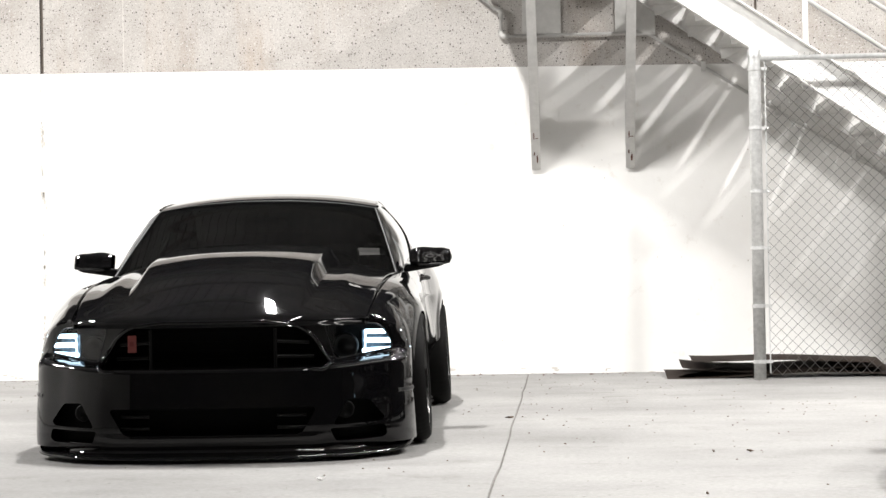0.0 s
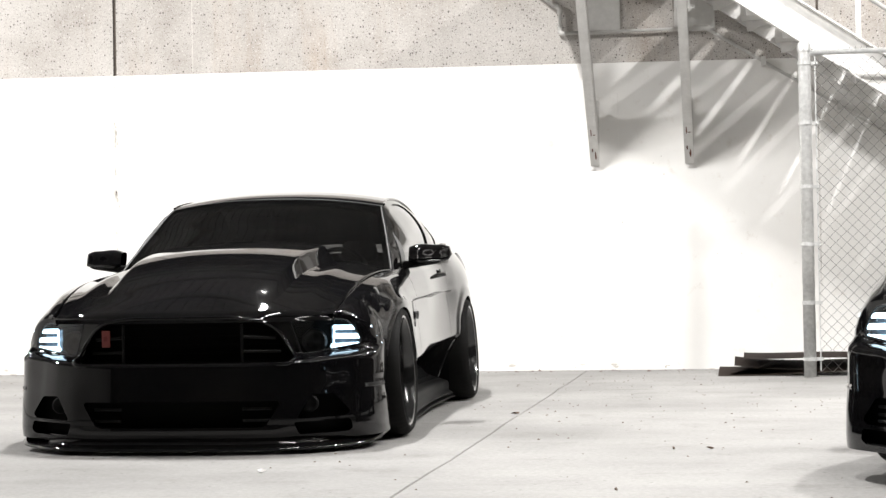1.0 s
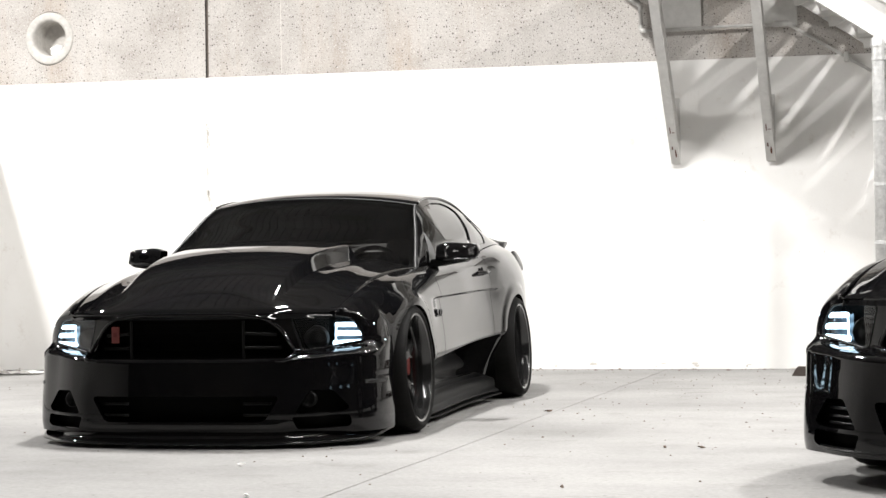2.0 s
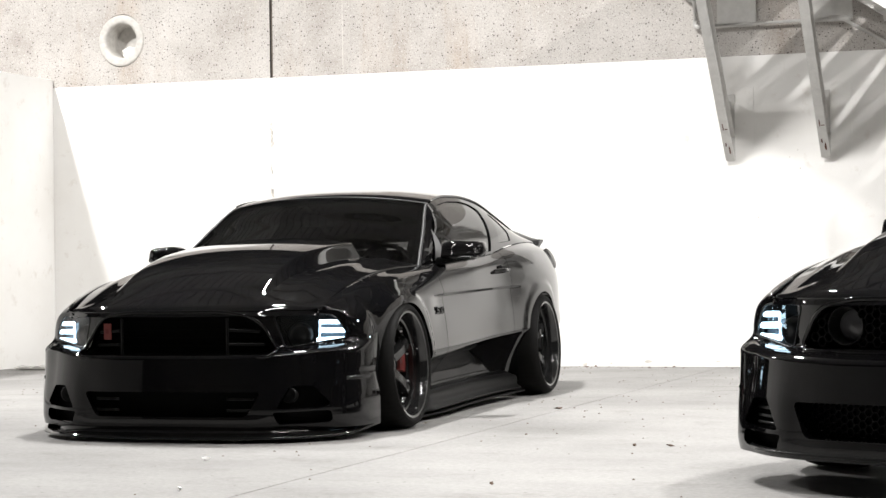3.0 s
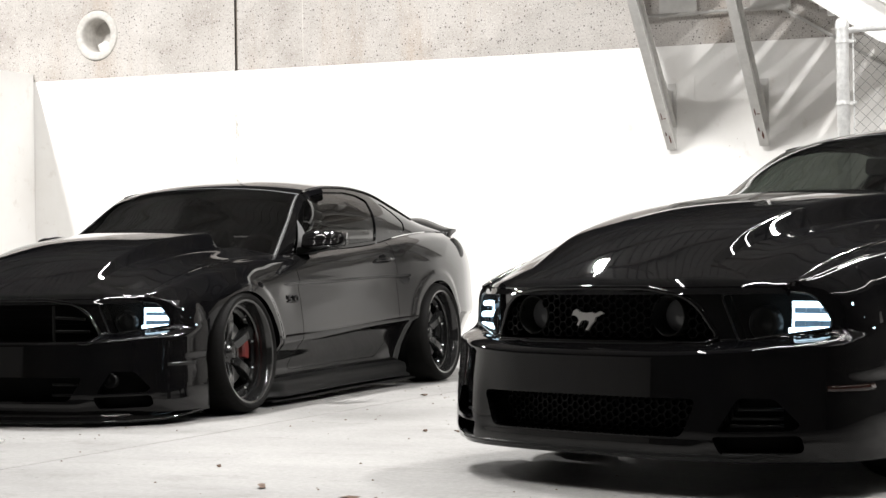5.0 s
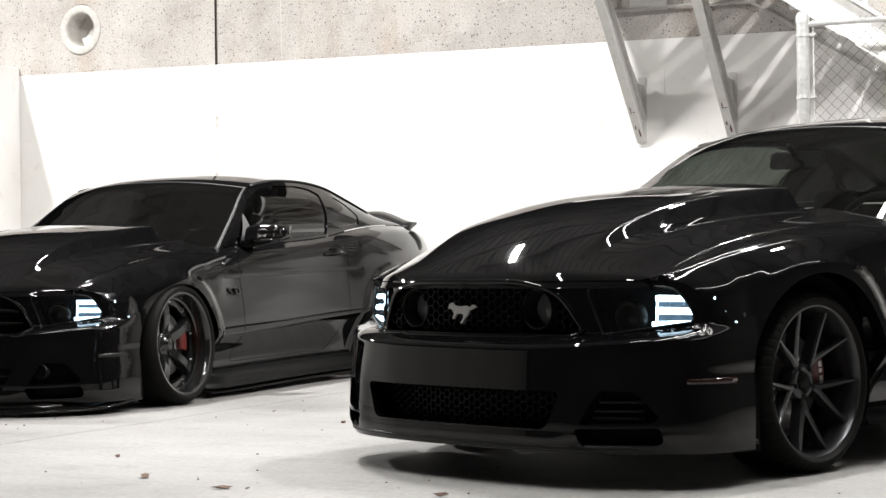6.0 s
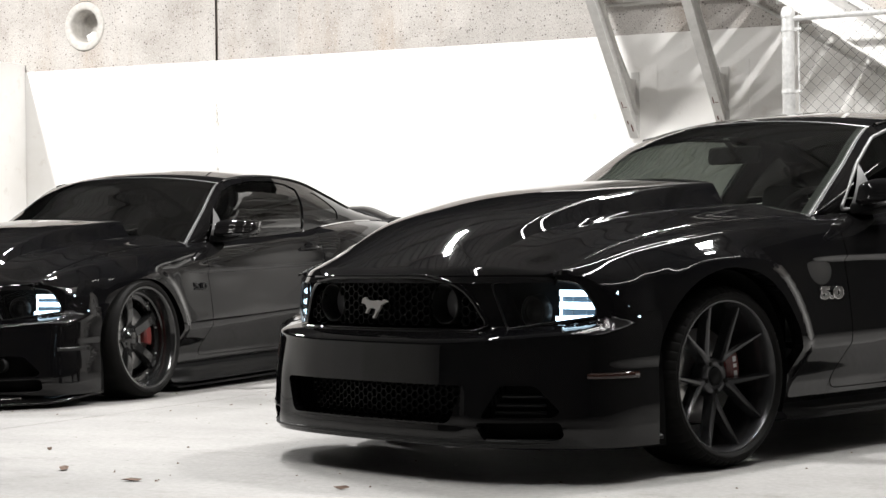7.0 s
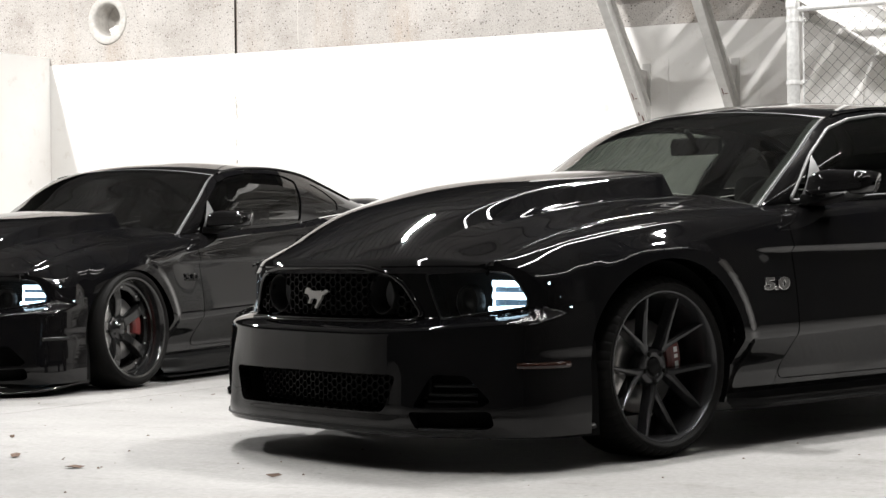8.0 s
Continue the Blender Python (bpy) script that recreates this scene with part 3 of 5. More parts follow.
def conduits():
    c = new("conduit")
    c.location = (4.02, -0.05, 2.886)
    tagged(c, "grey painted conduit pipe with elbows along the wall", "pipe")
    part("pipe", tube([(-0.35, 0, 0.5), (-0.05, 0, 0.235)], 0.015, 12), STEEL_PAINT, c)
    part("pipe", tube([(0, 0, 0.2), (0, 0, 0.03)], 0.015, 12), STEEL_PAINT, c)
    part("pipe", tube([(0.03, 0, 0), (1.15, 0, 0.0)], 0.0135, 12), STEEL_PAINT, c)
    part("elbow", tube([(-0.06, 0, 0.245), (-0.02, 0, 0.235), (0.0, 0, 0.21), (0, 0, 0.17)], 0.022, 12), STEEL_PAINT, c)
    part("elbow", tube([(0, 0, 0.06), (0, 0, 0.015), (0.015, 0, 0), (0.06, 0, 0)], 0.021, 12), STEEL_PAINT, c)
    part("coupling", tube([(1.12, 0, 0.0), (1.24, 0, 0.0), (1.29, 0, -0.02)], 0.026, 12), STEEL_PAINT, c)
    part("pipe", tube([(1.26, 0, -0.02), (4.2, 0, -0.02 - 2.94 * 0.63)], 0.0135, 12), STEEL_PAINT, c, "sloping run beside the stairs")
    for k in range(5):
        t = 0.45 + k * 0.62
        part("pipe_clip", one_box(1.26 + t - 0.02, 1.26 + t + 0.02, -0.02, 0.05, -0.055 - t * 0.63, 0.022 - t * 0.63, bevel=0.004), STEEL_PAINT, c, smooth=False)
    for x0, x1 in ((4.2, 4.53), (4.99, 5.33)):
        p = part("anchor_plate", one_box(x0, x1, -0.016, -0.001, 2.87, 3.2, bevel=0.002), STEEL_PAINT, smooth=False)
        tagged(p, "grey steel anchor plate bolted to bare concrete", "plate", "anchor plates")


def fence():
    x0, x1, y, h = 6.03, 9.9, -1.31, 2.5
    f = new("chain_link_fence")
    f.location = (x0, y, 0)
    tagged(f, "galvanised chain-link fence on a banded round post", "fence")
    L = x1 - x0
    part("post", lathe([(0.0, 0.0), (0.047, 0.0), (0.047, h + 0.02)], 20, axis="z"), GALVANISED, f, "weathered galvanised end post")
    part("post_cap", lathe([(0.052, h), (0.053, h + 0.04), (0.047, h + 0.065), (0.03, h + 0.082), (0.0, h + 0.088)], 20, axis="z"), GALVANISED, f)
    part("post", lathe([(0.0, 0.0), (0.03, 0.0), (0.03, h)], 16, axis="z"), GALVANISED, f, m=pose(L, 0, 0))
    part("top_rail", tube([(0.04, 0, h - 0.01), (L, 0, h - 0.01)], 0.021, 12), GALVANISED, f)
    part("tension_bar", one_box(0.075, 0.085, -0.004, 0.004, 0.05, h + 0.02), GALVANISED, f, smooth=False)
    for z in (0.14, 0.57, 1.02, 1.46, 1.95, 2.41):
        bm = lathe([(0.0485, z - 0.014), (0.053, z - 0.013), (0.053, z + 0.013), (0.0485, z + 0.014)], 20, axis="z")
        box(bm, 0.045, 0.1, -0.008, 0.008, z - 0.013, z + 0.013)
        b = part("band", bm, GALVANISED, f, smooth=False)
        part("bolt", tube([(0.09, -0.03, z), (0.09, 0.02, z)], 0.008, 8), GALVANISED, b)
    # woven wire: each wire runs in a zigzag from the rail to the ground
    s = 0.086
    bm = bmesh.new()
    n = int((h - 0.05) / (s / 2))
    cols = int((L - 0.08) / s)
    r = 0.0024
    for k in range(cols):
        pts = []
        for i in range(n + 1):
            z = 0.04 + i * s / 2
            xx = 0.08 + s * k + (s / 2 if i % 2 else 0) * (1 if k % 2 else 1)
            xx += 0.006 * math.sin(z * 3.1 + k) * (1 if z < 0.3 else 0.25)
            pts.append(((xx, (0.003 if i % 2 else -0.003), z)))
        tube(pts, r, 4, bm, cap=False)
        pts = [(p[0] + s / 2 if j % 2 == 0 else p[0] - s / 2 + s, p[1] * -1, p[2]) for j, p in enumerate(pts)]
        pts = [(0.08 + s * k + (s if j % 2 == 0 else s / 2), p[1], p[2]) for j, p in enumerate(pts)]
        tube(pts, r, 4, bm, cap=False)
    for k in range(cols * 2):
        xx = 0.08 + s / 2 * k
        tube([(xx, 0, h), (xx + 0.008, 0.004, h + 0.03)], 0.0019, 3, bm, cap=False)
    tagged(part("wire_mesh", bm, WIRE, f, "diamond woven wire"), kind="stuff")


def cardboard():
    c = new("cardboard_stack")
    c.location = (6.25, -0.75, 0)
    tagged(c, "flattened brown cardboard boxes lying on the floor", "cardboard")

    def sheet(w, d, curl, z, ry, seed):
        rng = random.Random(seed)
        ph = rng.uniform(0, 6)

        def fn(u, v):
            x, y = (u - 0.5) * w, (v - 0.5) * d
            return (x, y, z + curl * abs(2 * u - 1) ** 3 * 0.3 + 0.02 * math.sin(3 * x + ph) + 0.015 * math.sin(5 * y + ph) + ry * x + 0.02 * v)

        bm = grid(fn, 24, 8)
        r = bmesh.ops.solidify(bm, geom=bm.faces[:], thickness=0.006)
        return bm

    part("sheet", sheet(1.85, 0.7, 0.0, 0.032, 0.0, 1), CARD, c, smooth=False)
    part("sheet", sheet(1.6, 0.6, 0.04, 0.075, -0.015, 2), CARD, c, smooth=False)
    part("sheet", sheet(1.45, 0.55, 0.06, 0.115, -0.02, 3), CARD, c, smooth=False)
    bm = grid(lambda u, v: (-0.83 + 0.42 * u, -0.28 + 0.5 * v, 0.02 + 0.085 * u), 6, 4)
    bmesh.ops.solidify(bm, geom=bm.faces[:], thickness=0.006)
    part("flap", bm, CARD, c, "bent cardboard flap", smooth=False)


def litter():
    rng = random.Random(11)

    def flake(s, thin, curl):
        n = 7
        bm = bmesh.new()
        ring = [bm.verts.new((s * math.cos(a) * rng.uniform(0.4, 1), s * 0.35 * math.sin(a) * rng.uniform(0.4, 1), curl * rng.uniform(0, 1) + 0.001)) for a in np.linspace(0, 2 * math.pi, n + 1)[:-1]]
        mid = bm.verts.new((0, 0, thin))
        low = bm.verts.new((0, 0, 0.0003))
        for i in range(n):
            bm.faces.new((ring[i], ring[(i + 1) % n], mid))
            bm.faces.new((ring[(i + 1) % n], ring[i], low))
        return bm

    # single pieces that stand out
    spots = [("leaf_litter", 4.217, -4.833, 0.04), ("leaf_litter", 5.413, -6.98, 0.03), ("leaf_litter", 5.243, -6.99, 0.028), ("leaf_litter", 6.857, -9.231, 0.05),
             ("twig_litter", 5.607, -9.125, 0.075), ("leaf_litter", 5.1, -8.6, 0.025), ("twig_litter", 6.05, -9.3, 0.06)]
    for name, x, y, s in spots:
        ob = part(name, flake(s, 0.012, 0.012), LEAF, smooth=False, m=pose(x, y, 0.001, 0, 0, rng.uniform(0, 360)))
        tagged(ob, "small dry brown leaf scrap on the concrete", "litter", "floor litter")
    for x, y, s in ((4.0, -9.05, 0.03), (3.55, -8.0, 0.03), (2.2, -9.6, 0.028), (1.35, -9.2, 0.022)):
        ob = part("paper_scrap", flake(s, 0.016, 0.014), PAPER, smooth=False, m=pose(x, y, 0.001, 0, 0, rng.uniform(0, 360)))
        tagged(ob, "small torn white paper scrap on the floor", "litter", "paper scraps")
    bm = bmesh.new()
    for k in range(1700):
        x, y = rng.uniform(-2.2, 11), -abs(rng.gauss(0, 5)) if k % 3 else -rng.uniform(0.03, 0.3)
        s = rng.uniform(0.004, 0.011) if k % 18 else rng.uniform(0.012, 0.024)
        a0 = rng.uniform(0, 6)
        base = [bm.verts.new((x + s * math.cos(a0 + a) * rng.uniform(0.5, 1), y + s * 0.6 * math.sin(a0 + a), 0.0006)) for a in (0, 1.6, 3.1, 4.7)]
        tip = bm.verts.new((x, y, s * 0.6))
        for i in range(4):
            bm.faces.new((base[i], base[(i + 1) % 4], tip))
    ob = part("grit", bm, LEAF, smooth=False)
    tagged(ob, "scattered dark grit and leaf crumbs", "grit", kind="stuff")
    # crumpled sheet by the side wall
    def crumple(u, v):
        x, y = (u - 0.5) * 0.9, (v - 0.5) * 0.35
        return (x, y, 0.008 + 0.06 * abs(noise.noise(Vector((x * 6, y * 8, 3)))) + 0.02 * abs(noise.noise(Vector((x * 20, y * 20, 1)))))

    bm = grid(crumple, 36, 16)
    bmesh.ops.solidify(bm, geom=bm.faces[:], thickness=0.003)
    ob = part("plastic_sheet", bm, PAPER, smooth=False, m=pose(-1.75, -0.85, 0, 0, 0, 12))
    tagged(ob, "crumpled white plastic sheet lying by the wall", "plastic sheet")
    bm = bmesh.new()
    bmesh.ops.create_icosphere(bm, subdivisions=3, radius=0.075)
    for v in bm.verts:
        v.co *= 1 + 0.35 * noise.noise(v.co * 22)
        v.co.z *= 0.8
    ob = part("paper_wad", bm, PAPER, smooth=False, m=pose(-1.56, 0.12, 3.005))
    tagged(ob, "crumpled white paper wad in the wall sleeve", "paper")


setting()
for spec in LAMPS:
    ceiling_lamp(*spec)
wall_bracket(4.3, 0.32)
wall_bracket(5.097, 0.34)
stairs()
conduits()
fence()
cardboard()
litter()


# ---- the cars ----
# own axes: x to the car's left, y to its rear, z up; the front axle lies at y = 0
BASE = 2.72
EDGE = curve([(-0.69, 0.703, 0.708), (-0.45, 0.722, 0.785), (-0.2, 0.736, 0.842), (0, 0.745, 0.872), (0.35, 0.762, 0.9), (0.66, 0.784, 0.91), (1.27, 0.806, 0.936), (2.06, 0.802, 0.98),
              (2.36, 0.792, 1.016), (2.8, 0.772, 1.048), (3.4, 0.715, 1.048), (3.95, 0.61, 1.01)])
CROWN = curve([(-0.69, 0.728, 0.702), (-0.45, 0.784, 0.758), (-0.2, 0.828, 0.808), (0, 0.846, 0.834), (0.35, 0.852, 0.858), (0.66, 0.858, 0.868), (1.27, 0.862, 0.886), (2.06, 0.858, 0.924),
               (2.4, 0.876, 0.962), (2.8, 0.868, 0.983), (3.4, 0.81, 0.983), (3.95, 0.67, 0.95)])
SHOULDER = curve([(-0.69, 0.765, 0.665), (-0.45, 0.85, 0.668), (-0.36, 0.876, 0.68), (-0.2, 0.905, 0.705), (0, 0.925, 0.722), (0.35, 0.917, 0.742), (0.66, 0.904, 0.762), (1.27, 0.894, 0.78), (2.06, 0.892, 0.80),
                  (2.4, 0.93, 0.815), (2.75, 0.945, 0.825), (3.3, 0.9, 0.825), (3.95, 0.72, 0.825)])
FLANK = curve([(-0.69, 0.76, 0.52), (-0.45, 0.873, 0.525), (-0.36, 0.902, 0.53), (-0.2, 0.928, 0.54), (0, 0.938, 0.545), (0.35, 0.932, 0.555), (0.66, 0.922, 0.56), (2.06, 0.912, 0.575), (2.4, 0.942, 0.575),
               (2.75, 0.955, 0.575), (3.3, 0.915, 0.575), (3.95, 0.74, 0.585)])
CREASE = curve([(-0.7, 0.408), (0.3, 0.408), (2.0, 0.455), (2.62, 0.47), (3.95, 0.47)])
RAIL = curve([(0.655, 0.788, 0.9), (0.97, 0.712, 1.1), (1.28, 0.634, 1.285), (1.5, 0.612, 1.326), (1.78, 0.605, 1.342), (2.08, 0.604, 1.337), (2.36, 0.615, 1.303), (2.63, 0.645, 1.225), (2.95, 0.686, 1.125), (3.36, 0.715, 1.058)])
DOME = curve([(0.655, 0.08), (1.28, 0.05), (1.78, 0.055), (2.2, 0.055), (2.95, 0.04), (3.36, 0.03)])
BOW = curve([(0.655, -0.13), (1.28, -0.10), (1.78, -0.02), (2.15, 0.06), (2.95, 0.12), (3.36, 0.10)])
SPINE = curve([(-0.90, 0.74), (-0.84, 0.775), (-0.72, 0.83), (-0.55, 0.884), (-0.3, 0.931), (0, 0.962), (0.4, 0.982), (0.72, 0.99)])
# plan of the grille and lamp plane, and of the bumper that stands out below it
UPPER = curve([(0, 0, -0.885), (0.2, 0.2, -0.877), (0.4, 0.385, -0.848), (0.55, 0.515, -0.795), (0.68, 0.632, -0.722), (0.79, 0.735, -0.642), (0.87, 0.803, -0.566), (0.93, 0.855, -0.48), (1.0, 0.905, -0.36)])
LOWER = curve([(0, 0, -0.945), (0.2, 0.2, -0.94), (0.4, 0.39, -0.924), (0.55, 0.54, -0.888), (0.68, 0.658, -0.826), (0.79, 0.756, -0.74), (0.87, 0.824, -0.645), (0.93, 0.87, -0.535), (1.0, 0.912, -0.36)])
TUCK = curve([(0.09, 0.05), (0.122, 0.004), (0.145, -0.006), (0.2, -0.007), (0.3, -0.002), (0.4, 0.003), (0.46, 0.007), (0.76, 0.009)])
BAND = curve([(0, 0.466), (0.4, 0.47), (0.68, 0.486), (0.85, 0.5), (1, 0.505)])
BROW = curve([(-0.72, 0.703), (-0.65, 0.7), (-0.605, 0.686), (-0.57, 0.645), (-0.545, 0.6), (-0.51, 0.578), (-0.36, 0.574)])
GRILLES = {"low": [(-0.25, 0.692), (0.25, 0.692), (0.39, 0.672), (0.45, 0.63), (0.53, 0.502), (0.512, 0.486), (-0.512, 0.486), (-0.53, 0.502), (-0.45, 0.63), (-0.39, 0.672)],
           "stock": [(-0.25, 0.692), (0.25, 0.692), (0.38, 0.668), (0.43, 0.63), (0.487, 0.535), (0.468, 0.517), (-0.468, 0.517), (-0.487, 0.535), (-0.43, 0.63), (-0.38, 0.668)]}
INTAKES = {"low": [(-0.484, 0.308), (0.484, 0.308), (0.41, 0.184), (-0.41, 0.184)], "stock": [(-0.485, 0.33), (0.485, 0.33), (0.43, 0.2), (-0.43, 0.2)]}
LAMP = [(0.507, 0.678), (0.70, 0.682), (0.757, 0.674), (0.788, 0.637), (0.812, 0.588), (0.812, 0.560), (0.556, 0.517)]
POCKET = [(0.62, 0.335), (0.715, 0.332), (0.785, 0.245), (0.765, 0.226), (0.555, 0.222)]
SLOT = [(0.54, 0.207), (0.785, 0.211), (0.795, 0.166), (0.775, 0.15), (0.565, 0.146)]


def flank_section(y, v):
    """A point of the body side at y, v from 0 at the belt to 1 at the sill."""
    zc = float(CREASE(y)[0])
    ex, ez = EDGE(y)
    cx, cz = CROWN(y)
    sx, sz = SHOULDER(y)
    fx, fz = FLANK(y)
    k = 0.76 * step(-0.3, 0.36, y) - 0.08
    rows = [(0, ex, ez), (0.16, cx, cz), (0.34, sx, sz), (0.58, fx, fz), (0.74, fx + 0.004, zc + 0.012), (0.80, fx - 0.036 * k, zc - 0.03), (0.9, fx - 0.14 * k, 0.29), (1.0, fx - 0.19 * k, 0.19)]
    ts = [r[0] for r in rows]
    i = max(k for k in range(len(ts) - 1) if v >= ts[k] - 1e-9)
    s = (v - ts[i]) / (ts[i + 1] - ts[i])

    def tangent(k):
        if k in (0, len(rows) - 1):
            a, b = (0, 1) if k == 0 else (k - 1, k)
        else:
            a, b = k - 1, k + 1
        return [(rows[b][c] - rows[a][c]) / (ts[b] - ts[a]) for c in (1, 2)]

    h = ts[i + 1] - ts[i]
    ta, tb = tangent(i), tangent(i + 1)
    out = []
    for c in (1, 2):
        a, b = rows[i][c], rows[i + 1][c]
        out.append(a * (2 * s**3 - 3 * s**2 + 1) + ta[c - 1] * h * (s**3 - 2 * s**2 + s) + b * (3 * s**2 - 2 * s**3) + tb[c - 1] * h * (s**3 - s**2))
    x, z = out
    # crease below the belt over a shallow scallop, then rolled arch lips
    d = 0.742 + 0.012 * y - z
    x += (0.004 * math.exp(-((d / 0.02) ** 2)) - 0.015 * step(0.0, 0.014, d) * math.exp(-((max(d, 0) / 0.13) ** 2))) * step(0.40, 0.66, y) * step(2.45, 2.1, y)
    for yc in (0.0, BASE):
        r = math.hypot(y - yc, z - 0.345)
        x += 0.012 * step(0.475, 0.418, r) * step(0.82, 0.74, z) * step(-0.5, 0.0, y if yc == 0 else 1)
    return x, z


REAR = 3.78
NOSES = {}
ROWS, TIP = 90, 46
BROW_END = flank_section(-0.36, TIP / ROWS)[1]


def brow(y):
    """Height of the seam below the wing's point."""
    b = float(BROW(y)[0])
    return b + (BROW_END - b) * step(-0.5, -0.37, y)


@functools.lru_cache(None)
def tip_end(y):
    zb = brow(y)
    lo, hi = 0.02, 0.9
    for _ in range(20):
        mid = (lo + hi) / 2
        if flank_section(y, mid)[1] > zb:
            lo = mid
        else:
            hi = mid
    return lo, (nose_x(y, zb) - flank_section(y, lo)[0]) * step(-0.36, -0.44, y)


def fender_tip(u, v):
    """The wing's point over the headlight, y from behind the lamp to its inner end."""
    y = -0.36 - 0.325 * (1 - u)
    end, dx = tip_end(y)
    x, z = flank_section(y, end * v)
    return x + dx * v**1.5, y, z


SHEETS = {}


def sheet_of(key, build, sx):
    """A body sheet of the left side, built once; the right side is its mirror image."""
    if key not in SHEETS:
        SHEETS[key] = build()
    bm = SHEETS[key].copy()
    if sx < 0:
        for v in bm.verts:
            v.co.x *= -1
        bmesh.ops.reverse_faces(bm, faces=bm.faces)
    return bm


def flank(span):
    def top(v):
        return 0.012 if v < 0.01 else 0

    def whole():
        def fn(u, v):
            y = -0.36 + (REAR + 0.36) * u
            x, z = flank_section(y, v)
            return (x, y, z - top(v))

        def tip(u, v):
            x, y, z = fender_tip(u, v)
            return (x, y, z - top(v))

        bm = grid(fn, 280, ROWS)
        grid(tip, 26, TIP, bm)
        bmesh.ops.remove_doubles(bm, verts=bm.verts, dist=0.0015)
        return bm

    bm = sheet_of("flank", whole, 1)
    lo, hi = span
    bmesh.ops.delete(bm, geom=[f for f in bm.faces if not lo < f.verts[0].co.y < hi], context="FACES")
    return bm


def wing_sheet():
    bm = flank((-2, 0.85))
    cut(bm, [(-1, 0), (0.716, 0), (0.716, 1.2), (-1, 1.2)], "yz", inside=True, lip=(-0.012, 0, 0))
    return cut(bm, arch(0), "yz", lip=(-0.05, 0, 0))


DOOR_LINE = rounded([(0.72, 1.05), (0.72, 0.24), (2.0, 0.24), (2.12, 0.42), (2.16, 1.04)], 0.05, 4)


def door_sheet():
    return cut(flank((0.6, 2.3)), grown(DOOR_LINE, -0.002), "yz", inside=True, lip=(-0.012, 0, 0))


def quarter_sheet():
    bm = cut(flank((0.6, 5)), [(0.72, 0.0), (4.2, 0.0), (4.2, 1.3), (0.72, 1.3)], "yz", inside=True)
    cut(bm, grown(DOOR_LINE, 0.002), "yz", lip=(-0.012, 0, 0))
    return cut(bm, arch(BASE), "yz", lip=(-0.05, 0, 0))


def nose_x(y, z):
    lo, hi = 0.3, 1.0
    for _ in range(22):
        mid = (lo + hi) / 2
        if nose_point(mid, z)[1] < y:
            lo = mid
        else:
            hi = mid
    return nose_point(lo, z)[0]


_end = [flank_section(-0.36, k / 60) for k in range(61)]
END = curve(sorted([(z, x) for x, z in _end], key=lambda r: r[0]))


def nose_point(s, z):
    """The front skin: s from -1 to 1 across, at height z."""
    a = abs(s)
    t = min(max((z - float(BAND(a)[0])) / 0.042, 0), 1)
    w = 1 - t * t

    def plan(q):
        return Vector(UPPER(q)) * (1 - w) + Vector(LOWER(q)) * w

    p, t = plan(a), (plan(min(a + 0.02, 1)) - plan(max(a - 0.02, 0))).normalized()
    k = float(TUCK(z)[0]) * (1 - 0.6 * step(0.75, 1, a))
    k -= 0.008 * step(0.46, 0.56, a) * step(0.97, 0.8, a) * step(0.13, 0.19, z) * step(0.46, 0.3, z)
    x, y = p.x - t.y * k, p.y + t.x * k
    m = step(0.75, 1.0, a)
    x = x * (1 - m) + m * float(END(z)[0])
    return (math.copysign(x, s), y, z)


def nose_top(a):
    """Height of the front skin's upper edge: under the bonnet lip, over the lamp, then behind it."""
    x, y = UPPER(a)
    return min(0.744 - 0.041 * (x / 0.70) ** 1.6, brow(y))


def nose(z0=0.122, z1=None):
    key = (z0, z1)
    if key not in NOSES:
        NOSES[key] = grid(lambda u, v: nose_point(2 * u - 1, z0 + ((z1 or nose_top(abs(2 * u - 1))) - z0) * v), 128, 72)
    return NOSES[key].copy()


LIP = curve([(float(UPPER(q)[0]), float(UPPER(q)[1]), nose_top(q)) for q in np.linspace(0, 0.78, 27)])


def hood_z(x, y):
    ex, ez = EDGE(min(y, 0.72))
    c = float(SPINE(y)[0])
    q = min(abs(x) / ex, 1)
    full = ez + (c - ez) * (1 - q**2.3) + 0.010 * math.exp(-(((abs(x) - 0.57) / 0.05) ** 2)) * step(-0.75, -0.3, y)
    ly, lz = LIP(abs(x))
    d = max(y - ly, 0)
    return lz + 0.004 + (full - lz - 0.004) * (1 - math.exp(-d / 0.085))


def hood_point(u, v):
    u = 0.5 + 0.5 * math.sin((2 * u - 1) * math.pi / 2)
    v = v**1.5
    q = abs(2 * u - 1)
    y0 = float(LIP(0.703 * q)[0]) - 0.004
    y1 = 0.53 + 0.11 * q**2
    y = y0 + (y1 - y0) * v
    x = (2 * u - 1) * (float(EDGE(y)[0]) - 0.004)
    drop = 0.03 * (1 - v / 0.03) ** 2 if v < 0.03 else 0
    drop += 0.011 * ((q - 0.99) / 0.01) ** 2 if q > 0.99 else 0
    return (x, y, hood_z(x, y) - drop)


def scoop_lift(y):
    return 0.022 * step(-0.76, -0.45, y) + 0.036 * step(-0.7, -0.1, y) + 0.022 * step(-0.3, 0.55, y)


